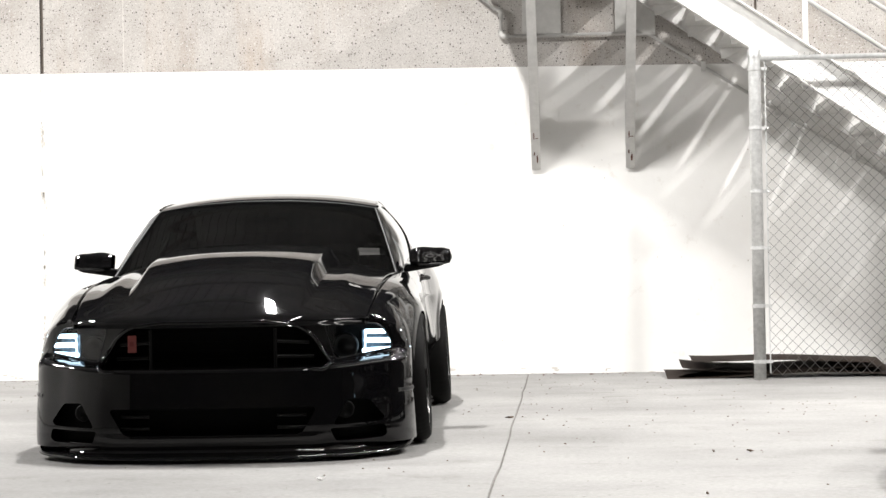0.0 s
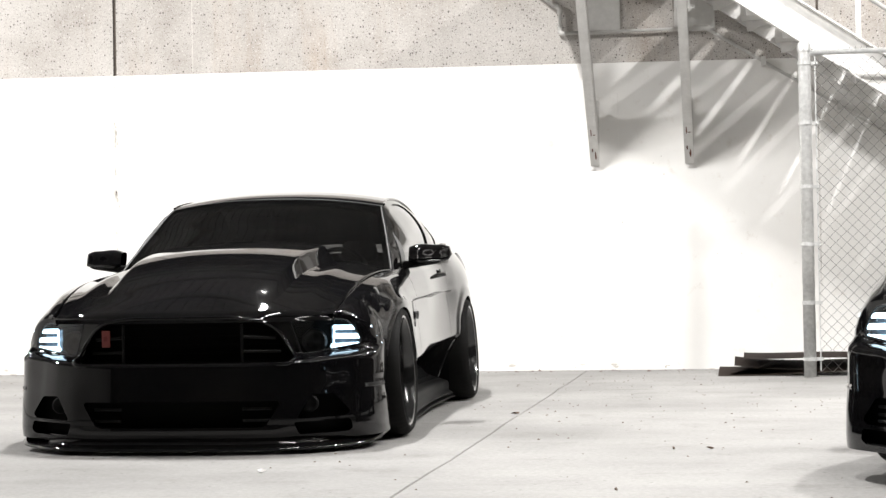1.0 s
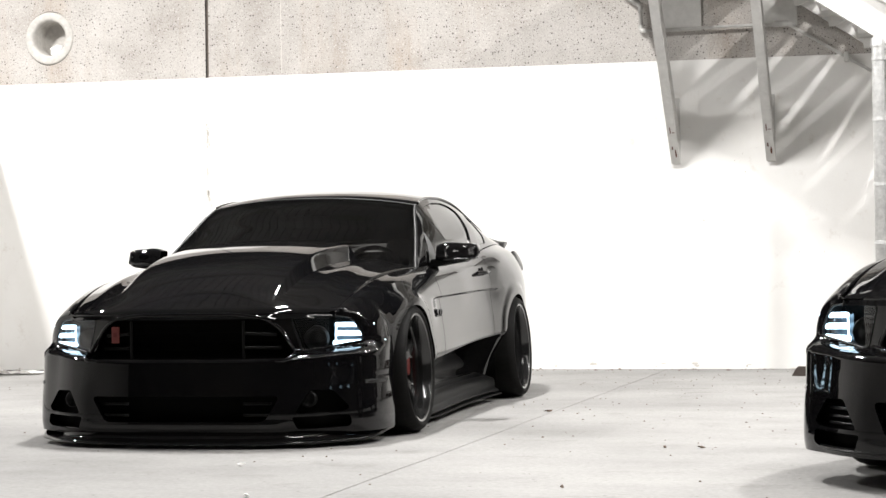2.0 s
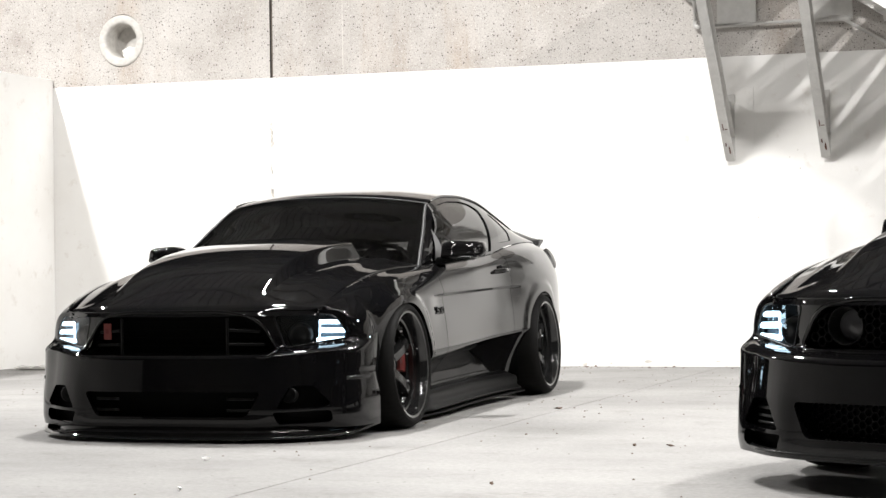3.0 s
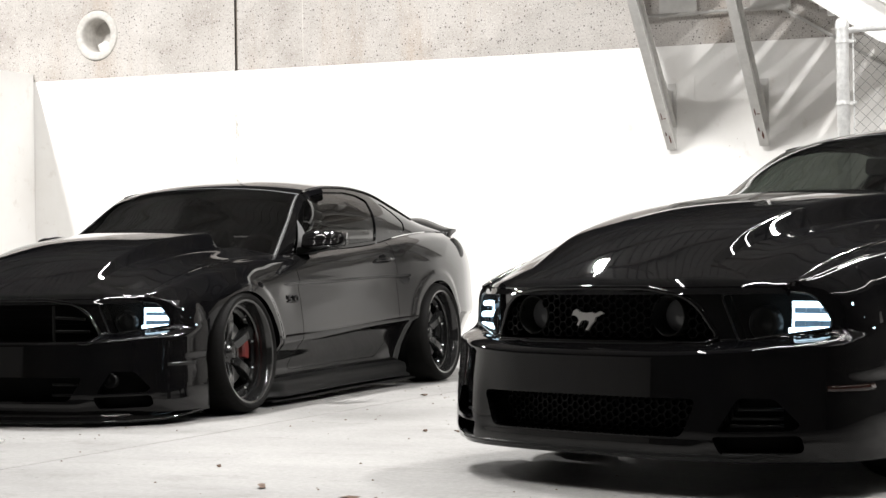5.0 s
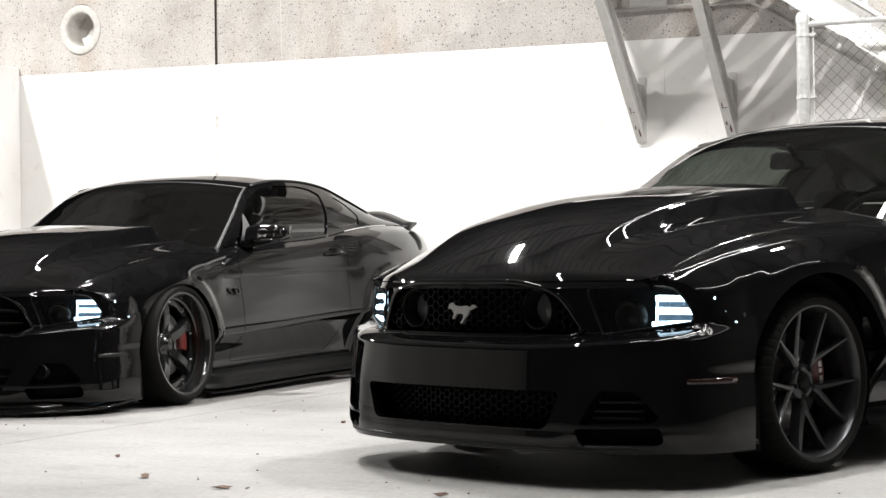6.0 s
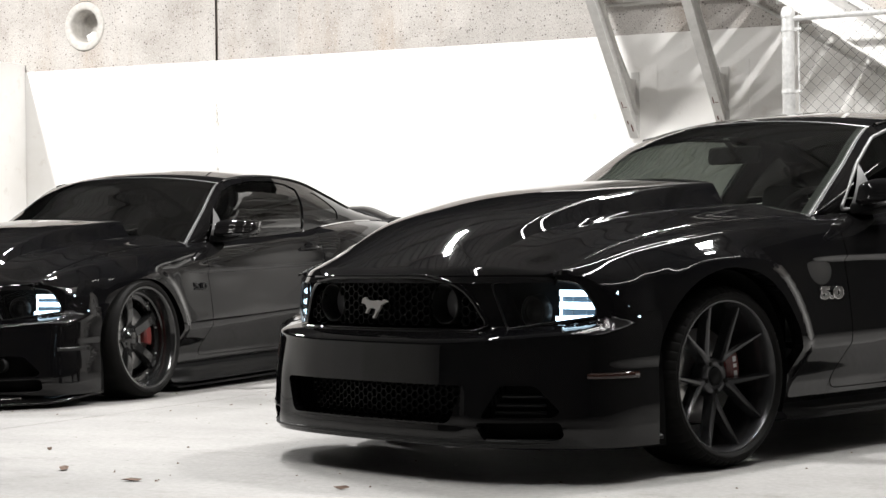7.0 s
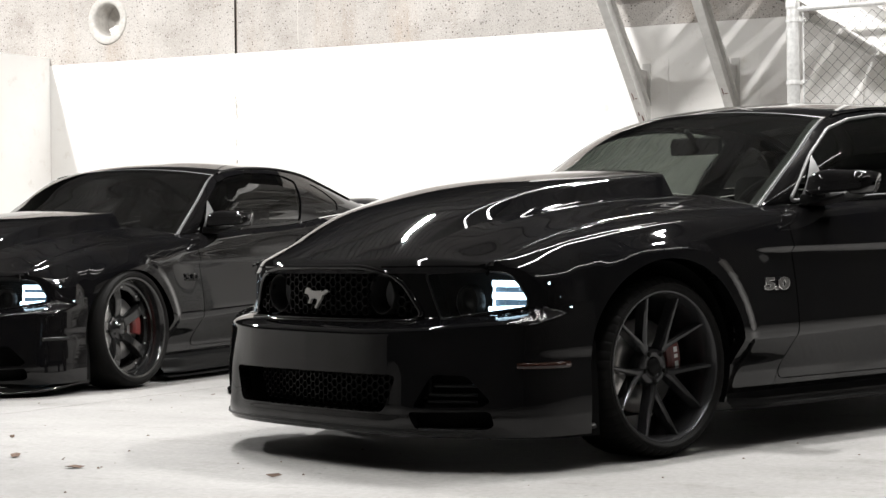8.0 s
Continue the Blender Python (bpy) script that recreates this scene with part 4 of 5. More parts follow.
def scoop_point(u, v):
    q = abs(2 * u - 1)
    a = q / 0.5 * 0.80 if q < 0.5 else 0.80 + (q - 0.5) / 0.5 * 0.20
    x = math.copysign(a, u - 0.5) * (0.45 + 0.04 * v)
    y = float(LIP(0)[0]) + 0.06 + 0.05 * a * a * (1 - v) + (0.50 - float(LIP(0)[0]) - 0.06) * v
    e = a - 0.885
    prof = max(0.0, 1 - (math.sqrt(e * e + 0.013**2) + e) / 2 / 0.115)
    return (x, y, hood_z(x, y) - 0.004 + (scoop_lift(y) + 0.004) * prof + 0.012 * prof * (1 - a * a) * step(-0.8, 0, y))


def rail(y):
    return RAIL(y)


def glasshouse_side(y, w, sx):
    ex, ez = EDGE(y)
    rx, rz = rail(y)
    x = ex + (rx - ex) * w + 0.05 * math.sin(math.pi * w) * min((rz - ez) / 0.37, 1)
    return (sx * x, y, ez + (rz - ez) * w)


def top_point(y, u):
    rx, rz = rail(y)
    return (u * rx, y + float(BOW(y)[0]) * (1 - u * u), rz + float(DOME(y)[0]) * (1 - abs(u) ** 2.3))


def arch(yc):
    """The wheel opening: a round top on sides that run down and slightly outwards."""
    top = [(yc + 0.388 * math.cos(a), 0.345 + 0.372 * math.sin(a)) for a in np.linspace(0, math.pi, 30)]
    return [(yc + 0.415, 0.0)] + top + [(yc - 0.425, 0.0)]


WINDOW = rounded([(0.842, 0.934), (1.054, 1.116), (1.231, 1.229), (1.395, 1.275), (1.625, 1.303), (1.896, 1.308), (2.072, 1.292), (2.167, 1.258), (2.036, 0.990)], 0.018, 3)
QUARTER = rounded([(2.360, 1.243), (2.411, 1.234), (2.506, 1.188), (2.596, 1.118), (2.570, 1.058), (2.252, 1.045)], 0.014, 3)


def pillar_sheet():
    bm = grid(lambda u, v: glasshouse_side(0.66 + 2.695 * u, v, 1), 120, 26)
    cut(bm, WINDOW, "yz", lip=(-0.02, 0, 0))
    return cut(bm, QUARTER, "yz", lip=(-0.015, 0, 0))


def pane_sheet(poly, inset):
    bm = grid(lambda u, v: glasshouse_side(0.66 + 2.695 * u, v, 1), 120, 26)
    cut(bm, grown(poly, -0.001), "yz", inside=True)
    for v in bm.verts:
        v.co.x -= inset
    return bm


def wheel(style, sx):
    """A wheel about its own axle; the outer face looks along +x before sx turns it."""
    wh = new("wheel")
    R, W = 0.334, 0.132
    prof = [(0.274, -W + 0.012), (0.286, -W), (0.30, -W - 0.004), (0.318, -W + 0.006), (0.328, -W + 0.022), (0.3335, -W + 0.045), (R, -0.03), (R, 0.03), (0.3335, W - 0.045),
            (0.328, W - 0.022), (0.318, W - 0.006), (0.306, W + 0.004), (0.298, W + 0.0035), (0.2965, W + 0.0055), (0.29, W + 0.004), (0.286, W), (0.274, W - 0.012)]
    bm = bmesh.new()
    n = 288
    rings = []
    for i in range(n):
        a = 2 * math.pi * i / n
        groove = i % 5 == 0
        ring = []
        for j, (r, o) in enumerate(prof):
            if groove and 3 <= j <= 13 and (abs(o) > 0.06):
                r -= 0.003 if style == "y" else 0.0008
            ring.append(bm.verts.new((o, r * math.cos(a), r * math.sin(a))))
        # lengthwise grooves
        rings.append(ring)
    for i in range(n):
        a, b = rings[i], rings[(i + 1) % n]
        for j in range(len(prof) - 1):
            bm.faces.new((a[j], a[j + 1], b[j + 1], b[j]))
    sharp(part("tyre", bm, RUBBER, wh, "low-profile black tyre"), 25)
    metal = GUNMETAL if style == "y" else GLOSS_WHEEL
    face = 0.118
    if style == "y":
        rim = [(0.28, -0.12), (0.26, -0.10), (0.256, 0.05), (0.26, 0.085), (0.266, 0.112), (0.273, 0.124), (0.284, 0.126), (0.285, 0.115)]
    else:
        rim = [(0.28, -0.12), (0.24, -0.10), (0.222, 0.0), (0.223, 0.022), (0.245, 0.028), (0.247, 0.055), (0.256, 0.06), (0.258, 0.10), (0.272, 0.126), (0.284, 0.129), (0.285, 0.115)]
    ri = part("rim", lathe(rim, 72), metal, wh)
    sharp(ri, 40)
    hub_x = 0.066 if style == "y" else 0.012
    if style == "y":
        for k in range(5):
            t = math.radians(-90 + 72 * k)
            for off in (-18, 18):
                te = t + math.radians(off)
                pts = []
                for q in range(9):
                    f = q / 8
                    r = 0.045 + (0.263 - 0.045) * f
                    stem, tip = Vector((0.085 * math.cos(t), 0.085 * math.sin(t))), Vector((0.263 * math.cos(te), 0.263 * math.sin(te)))
                    g = max((r - 0.085) / (0.263 - 0.085), 0)
                    p = stem + (tip - stem) * g if g else stem * (r / 0.085)
                    r, a = p.length, math.atan2(p.y, p.x)
                    x = hub_x + (0.108 - hub_x) * f**1.3
                    pts.append((x, r, a, 0.0155 - 0.0085 * f))
                bm = bmesh.new()
                rr = []
                for x, r, a, w in pts:
                    c, s = math.cos(a), math.sin(a)
                    tx, ty = -s, c
                    rr.append([bm.verts.new((x + dx, r * c + tx * o, r * s + ty * o)) for dx, o in ((-0.045, -w * 1.3), (-0.006, -w), (0.001, -w * 0.45), (0.001, w * 0.45), (-0.006, w), (-0.045, w * 1.3))])
                for a, b in zip(rr, rr[1:]):
                    for j in range(5):
                        bm.faces.new((a[j], a[j + 1], b[j + 1], b[j]))
                sharp(part("spoke", bm, metal, ri), 30)
        part("hub", lathe([(0.075, hub_x - 0.05), (0.07, hub_x - 0.008), (0.06, hub_x - 0.001), (0.036, hub_x), (0.034, hub_x - 0.006), (0.0, hub_x - 0.006)], 40), metal, ri)
        part("centre_cap", lathe([(0.031, hub_x - 0.004), (0.03, hub_x + 0.003), (0.0, hub_x + 0.004)], 32), MATTE, ri)
    else:
        for k in range(5):
            t = math.radians(90 + 72 * k)
            bm = bmesh.new()
            rr = []
            for q in range(9):
                f = q / 8
                r = 0.05 + (0.23 - 0.05) * f
                w = 0.030 - 0.006 * math.sin(math.pi * f) + 0.004 * f
                x = hub_x + 0.03 * math.sin(math.pi * min(f * 0.7, 1)) + 0.012 * f
                c, s = math.cos(t), math.sin(t)
                rr.append([bm.verts.new((x + dx, r * c - s * o, r * s + c * o)) for dx, o in ((-0.045, -w * 1.25), (-0.007, -w), (0.0, -w * 0.8), (0.0, w * 0.8), (-0.007, w), (-0.045, w * 1.25))])
            for a, b in zip(rr, rr[1:]):
                for j in range(5):
                    bm.faces.new((a[j], a[j + 1], b[j + 1], b[j]))
            sharp(part("spoke", bm, metal, ri), 30)
        part("hub", lathe([(0.085, hub_x - 0.05), (0.08, hub_x - 0.004), (0.072, hub_x + 0.004), (0.04, hub_x + 0.006), (0.036, hub_x + 0.022), (0.03, hub_x + 0.026), (0.0, hub_x + 0.026)], 40), metal, ri)
        for k in range(10):
            a = 2 * math.pi * k / 10
            part("rim_bolt", tube([(0.024, 0.235 * math.cos(a), 0.235 * math.sin(a)), (0.032, 0.235 * math.cos(a), 0.235 * math.sin(a))], 0.005, 6), BRIGHT, ri)
    for k in range(5):
        a = math.radians(90 + 36 + 72 * k) if style == "y" else math.radians(90 + 36 + 72 * k)
        part("lug_nut", tube([(hub_x - 0.012, 0.054 * math.cos(a), 0.054 * math.sin(a)), (hub_x + 0.006, 0.054 * math.cos(a), 0.054 * math.sin(a))], 0.0095, 6), MATTE, ri)
    part("brake_disc", lathe([(0.06, -0.01), (0.062, 0.0), (0.175, 0.0), (0.175, -0.022), (0.06, -0.022)], 64), IRON, wh, "plain steel brake disc")
    return wh


def caliper(parent, sx, lettered, paint):
    """The caliper sits at the disc's rear edge and does not turn with the wheel."""
    bm = bmesh.new()
    n = 10
    rows = []
    for i in range(n + 1):
        a = math.radians(-22 + 44 * i / n)
        c, s = math.cos(a), math.sin(a)
        rows.append([bm.verts.new((x, r * c, r * s)) for r, x in ((0.118, -0.05), (0.118, 0.022), (0.128, 0.034), (0.172, 0.034), (0.188, 0.02), (0.19, -0.05))])
    for a, b in zip(rows, rows[1:]):
        for j in range(5):
            bm.faces.new((a[j], a[j + 1], b[j + 1], b[j]))
    for r in (rows[0], rows[-1]):
        bm.faces.new(r)
    ob = sharp(part("brake_caliper", bm, paint, parent, "red painted brake caliper" if paint is RED else ""), 30)
    if lettered:
        for k, (z, h) in enumerate(((-0.028, 0.022), (0.002, 0.014), (0.026, 0.02))):
            part("lettering_bar", one_box(0.0345, 0.0355, 0.142, 0.16, z - h / 2, z + h / 2), LETTER, ob, "white printed mark", smooth=False)
    return ob


def headlight(car, sx):
    hl = new("headlight")
    hl.parent = car
    hl["label"] = "lit headlight with white light bars"
    out = [(sx * p[0], p[1]) for p in LAMP]
    inner = grown(out, -0.004)
    bm = nose(0.48, 0.70)
    cut(bm, inner, "xz", inside=True)
    part("lens", bm, LENS, hl, "clear lens")
    # bucket behind the lens
    bm = nose(0.48, 0.70)
    cut(bm, grown(out, -0.001), "xz", inside=True)
    es = [e for e in bm.edges if e.is_boundary]
    back = bm.copy()
    r = bmesh.ops.extrude_edge_only(bm, edges=es)
    fs = bm.faces[:]
    for v in (g for g in r["geom"] if isinstance(g, bmesh.types.BMVert)):
        v.co.y += 0.09
        v.co.x -= sx * 0.01
    rims = [f for f in bm.faces if any(abs(e.calc_length()) > 0 and e.is_boundary for e in f.edges)]
    gone = [f for f in fs if f not in set(rims)]
    bmesh.ops.delete(bm, geom=gone, context="FACES")
    part("bucket", bm, CAVITY, hl)
    for v in back.verts:
        v.co.y += 0.088
        v.co.x -= sx * 0.01
    part("bucket_back", back, CAVITY, hl)

    def strip(points, r, name, mat, depth):
        pts = []
        for s, z in points:
            x, y, zz = nose_point(s * sx, z)
            pts.append((x - sx * 0.006, y + depth, zz))
        part(name, tube(pts, r, 8), mat, hl, "glowing white bar" if mat is DRL else "")

    def run(s0, s1, z0, z1, n=8):
        return [(s0 + (s1 - s0) * k / n, z0 + (z1 - z0) * k / n) for k in range(n + 1)]

    strip(run(0.755, 0.885, 0.640, 0.636), 0.0105, "light_bar", DRL, 0.022)
    strip(run(0.755, 0.905, 0.598, 0.592), 0.0115, "light_bar", DRL, 0.022)
    strip(run(0.745, 0.93, 0.549, 0.556), 0.0115, "light_bar", DRL, 0.02)
    strip(run(0.752, 0.755, 0.545, 0.636), 0.0035, "light_bar", DRL, 0.03)
    strip(run(0.885, 0.925, 0.632, 0.55), 0.0035, "light_bar", DRL, 0.03)
    strip(run(0.60, 0.80, 0.497, 0.507), 0.003, "light_edge", DRL_SOFT, 0.012)

    def panel(u, v):
        x, y, z = nose_point(sx * (0.745 + 0.18 * u), 0.535 + (0.11 - 0.05 * u) * v)
        return (x - sx * 0.012, y + 0.055, z)

    for k in range(5):
        s = 0.78 + 0.03 * k
        strip(run(s, s + 0.004, 0.545, 0.63 - 0.008 * k), 0.0022, "lamp_fin", DRL_SOFT, 0.03)
    part("reflector", grid(panel, 12, 8), REFLECTOR, hl, "dim bluish reflector behind the bars")
    c = nose_point(sx * 0.66, 0.58)
    part("projector", lathe([(0.062, 0.02), (0.058, -0.01), (0.05, -0.014), (0.047, 0.0), (0.03, -0.012), (0.0, -0.018)], 32, axis="y"), TRIM, hl, "unlit dark projector", m=pose(c[0] - sx * 0.01, c[1] + 0.06, c[2] - 0.005))
    rim = rounded(out, 0.02, 3)
    pts = []
    for p in rim + rim[:1]:
        s = min(np.linspace(0.4, 1, 1501), key=lambda q: abs(abs(nose_point(q, p[1])[0]) - abs(p[0])))
        pts.append(nose_point(sx * s, p[1]))
    part("bezel", tube(pts, 0.0035, 6, cap=False), TRIM, hl)
    return hl


def hexmesh(x0, x1, z0, z1, size, bar, keep):
    """A honeycomb of open cells with wall thickness bar, kept where keep(x, z)."""
    bm = bmesh.new()
    dx, dz = size * 1.5, size * math.sqrt(3)
    nx, nz = int((x1 - x0) / dx) + 2, int((z1 - z0) / dz) + 2
    for i in range(nx):
        for j in range(nz):
            cx, cz = x0 + dx * i, z0 + dz * (j + 0.5 * (i % 2))
            if not keep(cx, cz):
                continue
            o, n, b = [], [], []
            for k in range(6):
                a = math.pi / 3 * k
                o.append(bm.verts.new((cx + size * 1.0 * math.cos(a), 0, cz + size * math.sin(a))))
                n.append(bm.verts.new((cx + (size - bar) * math.cos(a), 0, cz + (size - bar) * math.sin(a))))
                b.append(bm.verts.new((cx + (size - bar) * math.cos(a), 0.015, cz + (size - bar) * math.sin(a))))
            for k in range(6):
                l = (k + 1) % 6
                bm.faces.new((o[k], o[l], n[l], n[k]))
                bm.faces.new((n[k], n[l], b[l], b[k]))
    return bm


def emblem(car, y, z):
    """A plain running shape in bright metal."""
    out = [(-50, 8), (-45, 22), (-36, 27), (-26, 18), (-8, 15), (16, 18), (25, 12), (40, 21), (54, 13), (44, 12), (34, 5), (27, 4), (24, -8), (11, -22), (1, -38), (-7, -36),
           (4, -20), (6, -10), (-6, -6), (-19, -8), (-29, -24), (-35, -22), (-28, -8), (-33, 3), (-40, 7)]
    part("grille_emblem", prism([(0.0014 * a, 0.00115 * b) for a, b in out], -0.006, 0.004, "y"), SILVER, car, "bright metal running emblem", smooth=False, m=pose(0.0, y, z))


def coupe(style, m, label, group):
    car = new("coupe")
    tagged(car, label, "car", group)
    low = style == "low"
    drop = -0.05 if low else 0.0
    opening, intake = GRILLES[style], INTAKES[style]
    shell = []

    # front bumper skin with its openings
    bm = nose()
    holes = [(rounded(opening, 0.04), 0.05, 0), (rounded(intake, 0.03), 0.05, 0)]
    for sx in (1, -1):
        for poly, dep in ((rounded(LAMP, 0.012, 3), 0.05), (rounded(POCKET, 0.015, 3), 0.05), (rounded(SLOT, 0.015, 3), 0.04)):
            holes.append(([(sx * a, b) for a, b in poly], dep, sx))
    for poly, dep, sx in holes:
        cut(bm, poly, "xz", lip=(0, dep, 0), side=sx)
    for sx in (1, -1):
        cut(bm, arch(0), "yz", lip=(-sx * 0.05, 0, 0), side=sx)
    shell.append(part("front_bumper", bm, BLACK, car, "gloss black bumper skin"))
    # added black sheet standing in for the shade behind all the openings
    def shade_backing(u, v):
        s, z = (2 * u - 1) * 0.985, 0.11 + 0.58 * v
        x, y, z = nose_point(s, z)
        w = step(0.45, 0.6, abs(s)) * step(0.47, 0.42, z)
        return (x * (0.93 + 0.035 * w), (y * 0.86 + 0.02) * (1 - w) + (y + 0.07) * w, z)

    shell.append(part("front_liner", grid(shade_backing, 60, 20), CAVITY, car))
    # shelf between bumper band and grille
    shell.append(part("hood", grid(hood_point, 90, 70), BLACK, car, "gloss black bonnet"))
    bm = grid(scoop_point, 80, 60)
    shell.append(part("hood_scoop", bm, BLACK, car, "raised rear-facing bonnet scoop"))
    shell.append(part("scoop_back", grid(lambda u, v: (lambda p: (p[0], p[1] - 0.003, p[2] - 0.004 - (1 - v) * max(p[2] - hood_z(p[0], p[1]) + 0.003, 0)))(scoop_point(0.03 + 0.94 * u, 1.0)), 40, 3), TRIM, car))
    # grilles
    if low:
        bm = bmesh.new()
        for k in range(5):
            z = 0.49 + 0.04 * k
            tube([(x, -0.80 + 0.15 * x * x, z) for x in np.linspace(-0.46, 0.46, 13)], 0.003, 4, bm)
        shell.append(part("grille_mesh", bm, CAVITY, car))
        for sx in (1, -1):
            for a, b in (((sx * 0.29, 0.475), (sx * 0.29, 0.668)), ((sx * 0.30, 0.61), (sx * 0.44, 0.60)), ((sx * 0.30, 0.54), (sx * 0.46, 0.535))):
                shell.append(part("grille_bar", tube([(a[0], -0.865, a[1]), (b[0], -0.865 + 0.5 * max(abs(b[0]) - 0.32, 0) ** 1.0, b[1])], 0.008, 6), MATTE, car, smooth=False))
        shell.append(part("grille_badge", one_box(-0.4, -0.36, -0.852, -0.842, 0.565, 0.645, bevel=0.003), RED_BADGE, car, "small red plaque", smooth=False))
        b = shell[-1]
        part("badge_mark", one_box(-0.39, -0.37, -0.8536, -0.8522, 0.595, 0.618), RED, b, smooth=False)
    else:
        inside = grown(opening, -0.012)

        def in_grille(x, z, poly):
            q = turning(list(poly))
            return all((b[0] - a[0]) * (z - a[1]) - (b[1] - a[1]) * (x - a[0]) > 0 for a, b in zip(q, q[1:] + q[:1]))

        ring = lambda x, z: all(math.hypot(x - c, z - 0.60) > 0.078 for c in (-0.31, 0.31))
        bm = hexmesh(-0.5, 0.5, 0.46, 0.69, 0.0195, 0.0022, lambda x, z: in_grille(x, z, inside) and ring(x, z))
        for v in bm.verts:
            v.co.y += -0.852 + 0.22 * v.co.x**2
        shell.append(tagged(part("grille_mesh", bm, MATTE, car, "black honeycomb grille", smooth=False), kind="stuff"))
        bm = hexmesh(-0.5, 0.5, 0.16, 0.31, 0.0175, 0.0024, lambda x, z: in_grille(x, z, grown(intake, -0.01)))
        for v in bm.verts:
            v.co.y += -0.868 + 0.3 * v.co.x**2
        shell.append(tagged(part("lower_mesh", bm, MATTE, car, "black honeycomb lower intake", smooth=False), kind="stuff"))
        for sx in (1, -1):
            fg = part("fog_lamp", lathe([(0.070, 0.03), (0.071, -0.025), (0.069, -0.028), (0.066, -0.024), (0.058, 0.04)], 40, axis="y"), TRIM, car, "round grille fog lamp", m=pose(sx * 0.31, -0.80, 0.603))
            shell.append(fg)
            part("lens", lathe([(0.056, 0.036), (0.042, 0.028), (0.0, 0.022)], 32, axis="y"), FOG_LENS, fg)
    emblem_y = -0.882
    if not low:
        emblem(car, emblem_y, 0.595)
        shell.append(car.children[-1])
    # brow trim round the grille
    pts = []
    ring = rounded(grown(opening, 0.008), 0.04)
    for p in ring + ring[:1]:
        s = min(np.linspace(0, 0.75, 901), key=lambda q: abs(nose_point(q, p[1])[0] - abs(p[0])))
        pts.append(nose_point(math.copysign(s, p[0]), p[1]))
    shell.append(part("grille_surround", tube(pts, 0.011, 8, cap=False), BLACK, car))
    # lower intake blades and corner lamps
    for sx in (1, -1):
        if low:
            for z in (0.27, 0.215):
                pts = [nose_point(sx * s, z) for s in np.linspace(0.30, 0.44, 6)]
                shell.append(part("intake_blade", tube([(p[0], p[1] + 0.045, p[2]) for p in pts], 0.007, 6), TRIM, car))
            p = nose_point(sx * 0.62, 0.29)
            fl = part("fog_lamp", lathe([(0.038, 0.02), (0.04, -0.015), (0.034, -0.02), (0.028, -0.008), (0.0, -0.004)], 28, axis="y"), MATTE, car, "small round fog lamp", m=pose(p[0], p[1] + 0.03, p[2]))
            shell.append(fl)
        else:
            for z in (0.295, 0.265, 0.24):
                pts = [nose_point(sx * s, z) for s in np.linspace(0.58, 0.74, 6)]
                shell.append(part("vent_blade", tube([(p[0], p[1] + 0.05, p[2]) for p in pts], 0.006, 6), TRIM, car))
        pts = [nose_point(sx * s, 0.365) for s in np.linspace(0.85, 0.95, 8)]
        shell.append(part("marker_lamp", tube([(p[0] - sx * 0.008, p[1] + 0.006, p[2] - 0.003) for p in pts], 0.0145, 8), AMBER if not low else TRIM, car, "amber side marker" if not low else "smoked side marker"))
        shell.append(headlight(car, sx))

    # body sides
    for sx in (1, -1):
        shell.append(part("front_wing", sheet_of("wing", wing_sheet, sx), BLACK, car))
        door = part("door", sheet_of("door", door_sheet, sx), BLACK, car)
        shell.append(door)
        shell.append(part("quarter_panel", sheet_of("quarter", quarter_sheet, sx), BLACK, car))
        # fuel flap on the quarter
        if sx > 0:
            x, z = flank_section(3.35, 0.22)
            shell.append(part("fuel_flap", lathe([(0.078, -0.006), (0.078, 0.002), (0.074, 0.0035), (0.0, 0.0045)], 36), BLACK, car, m=pose(x - 0.002, 3.35, z, 0, -24, -8)))
        # wheel-house liners
        for yc in (0, BASE):
            bm = bmesh.new()
            prev = None
            for k in range(25):
                a = math.radians(-25 + 230 * k / 24)
                ys, zs = yc + 0.375 * math.cos(a), 0.335 + 0.375 * math.sin(a)
                row = [bm.verts.new((sx * xx, ys, zs)) for xx in (0.875, 0.55)]
                if prev:
                    bm.faces.new((prev[0], prev[1], row[1], row[0]))
                prev = row
            box(bm, *sorted((sx * 0.54, sx * 0.56)), yc - 0.42, yc + 0.42, 0.12, 0.75)
            shell.append(part("wheel_liner", bm, CAVITY, car))
        # handle
        hx, hz = flank_section(2.0, 0.25)
        h = part("handle", tube([(sx * (hx - 0.01), 1.89, hz), (sx * (hx + 0.026), 1.915, hz + 0.002), (sx * (hx + 0.032), 2.0, hz + 0.004), (sx * (hx + 0.026), 2.085, hz + 0.004), (sx * (hx - 0.01), 2.11, hz + 0.004)], 0.0125, 8), BLACK, door, "gloss black pull handle")
        # raised black disc, its colour giving the shade of a hollow behind the handle
        part("handle_cup", lathe([(0.05, 0.0), (0.04, 0.003), (0.0, 0.004)], 24), CAVITY, door, m=pose(sx * (hx - 0.0015), 1.99, hz, 0, 0 if sx > 0 else 180, 0) @ Matrix.Diagonal((1, 1.1, 0.75, 1)))
        # badge
        bx, bz = flank_section(0.595, 0.50)
        letters("number_badge", "5.0", 0.066, 0.004, CHROME if not low else TRIM, car, pose(sx * (bx + 0.004), 0.595, 0.61, 90, 0, 90 * sx) @ Matrix.Diagonal((1.75, 0.88, 1, 1)), "bright 5.0 badge" if not low else "black 5.0 badge")
        shell.append(car.children[-1])
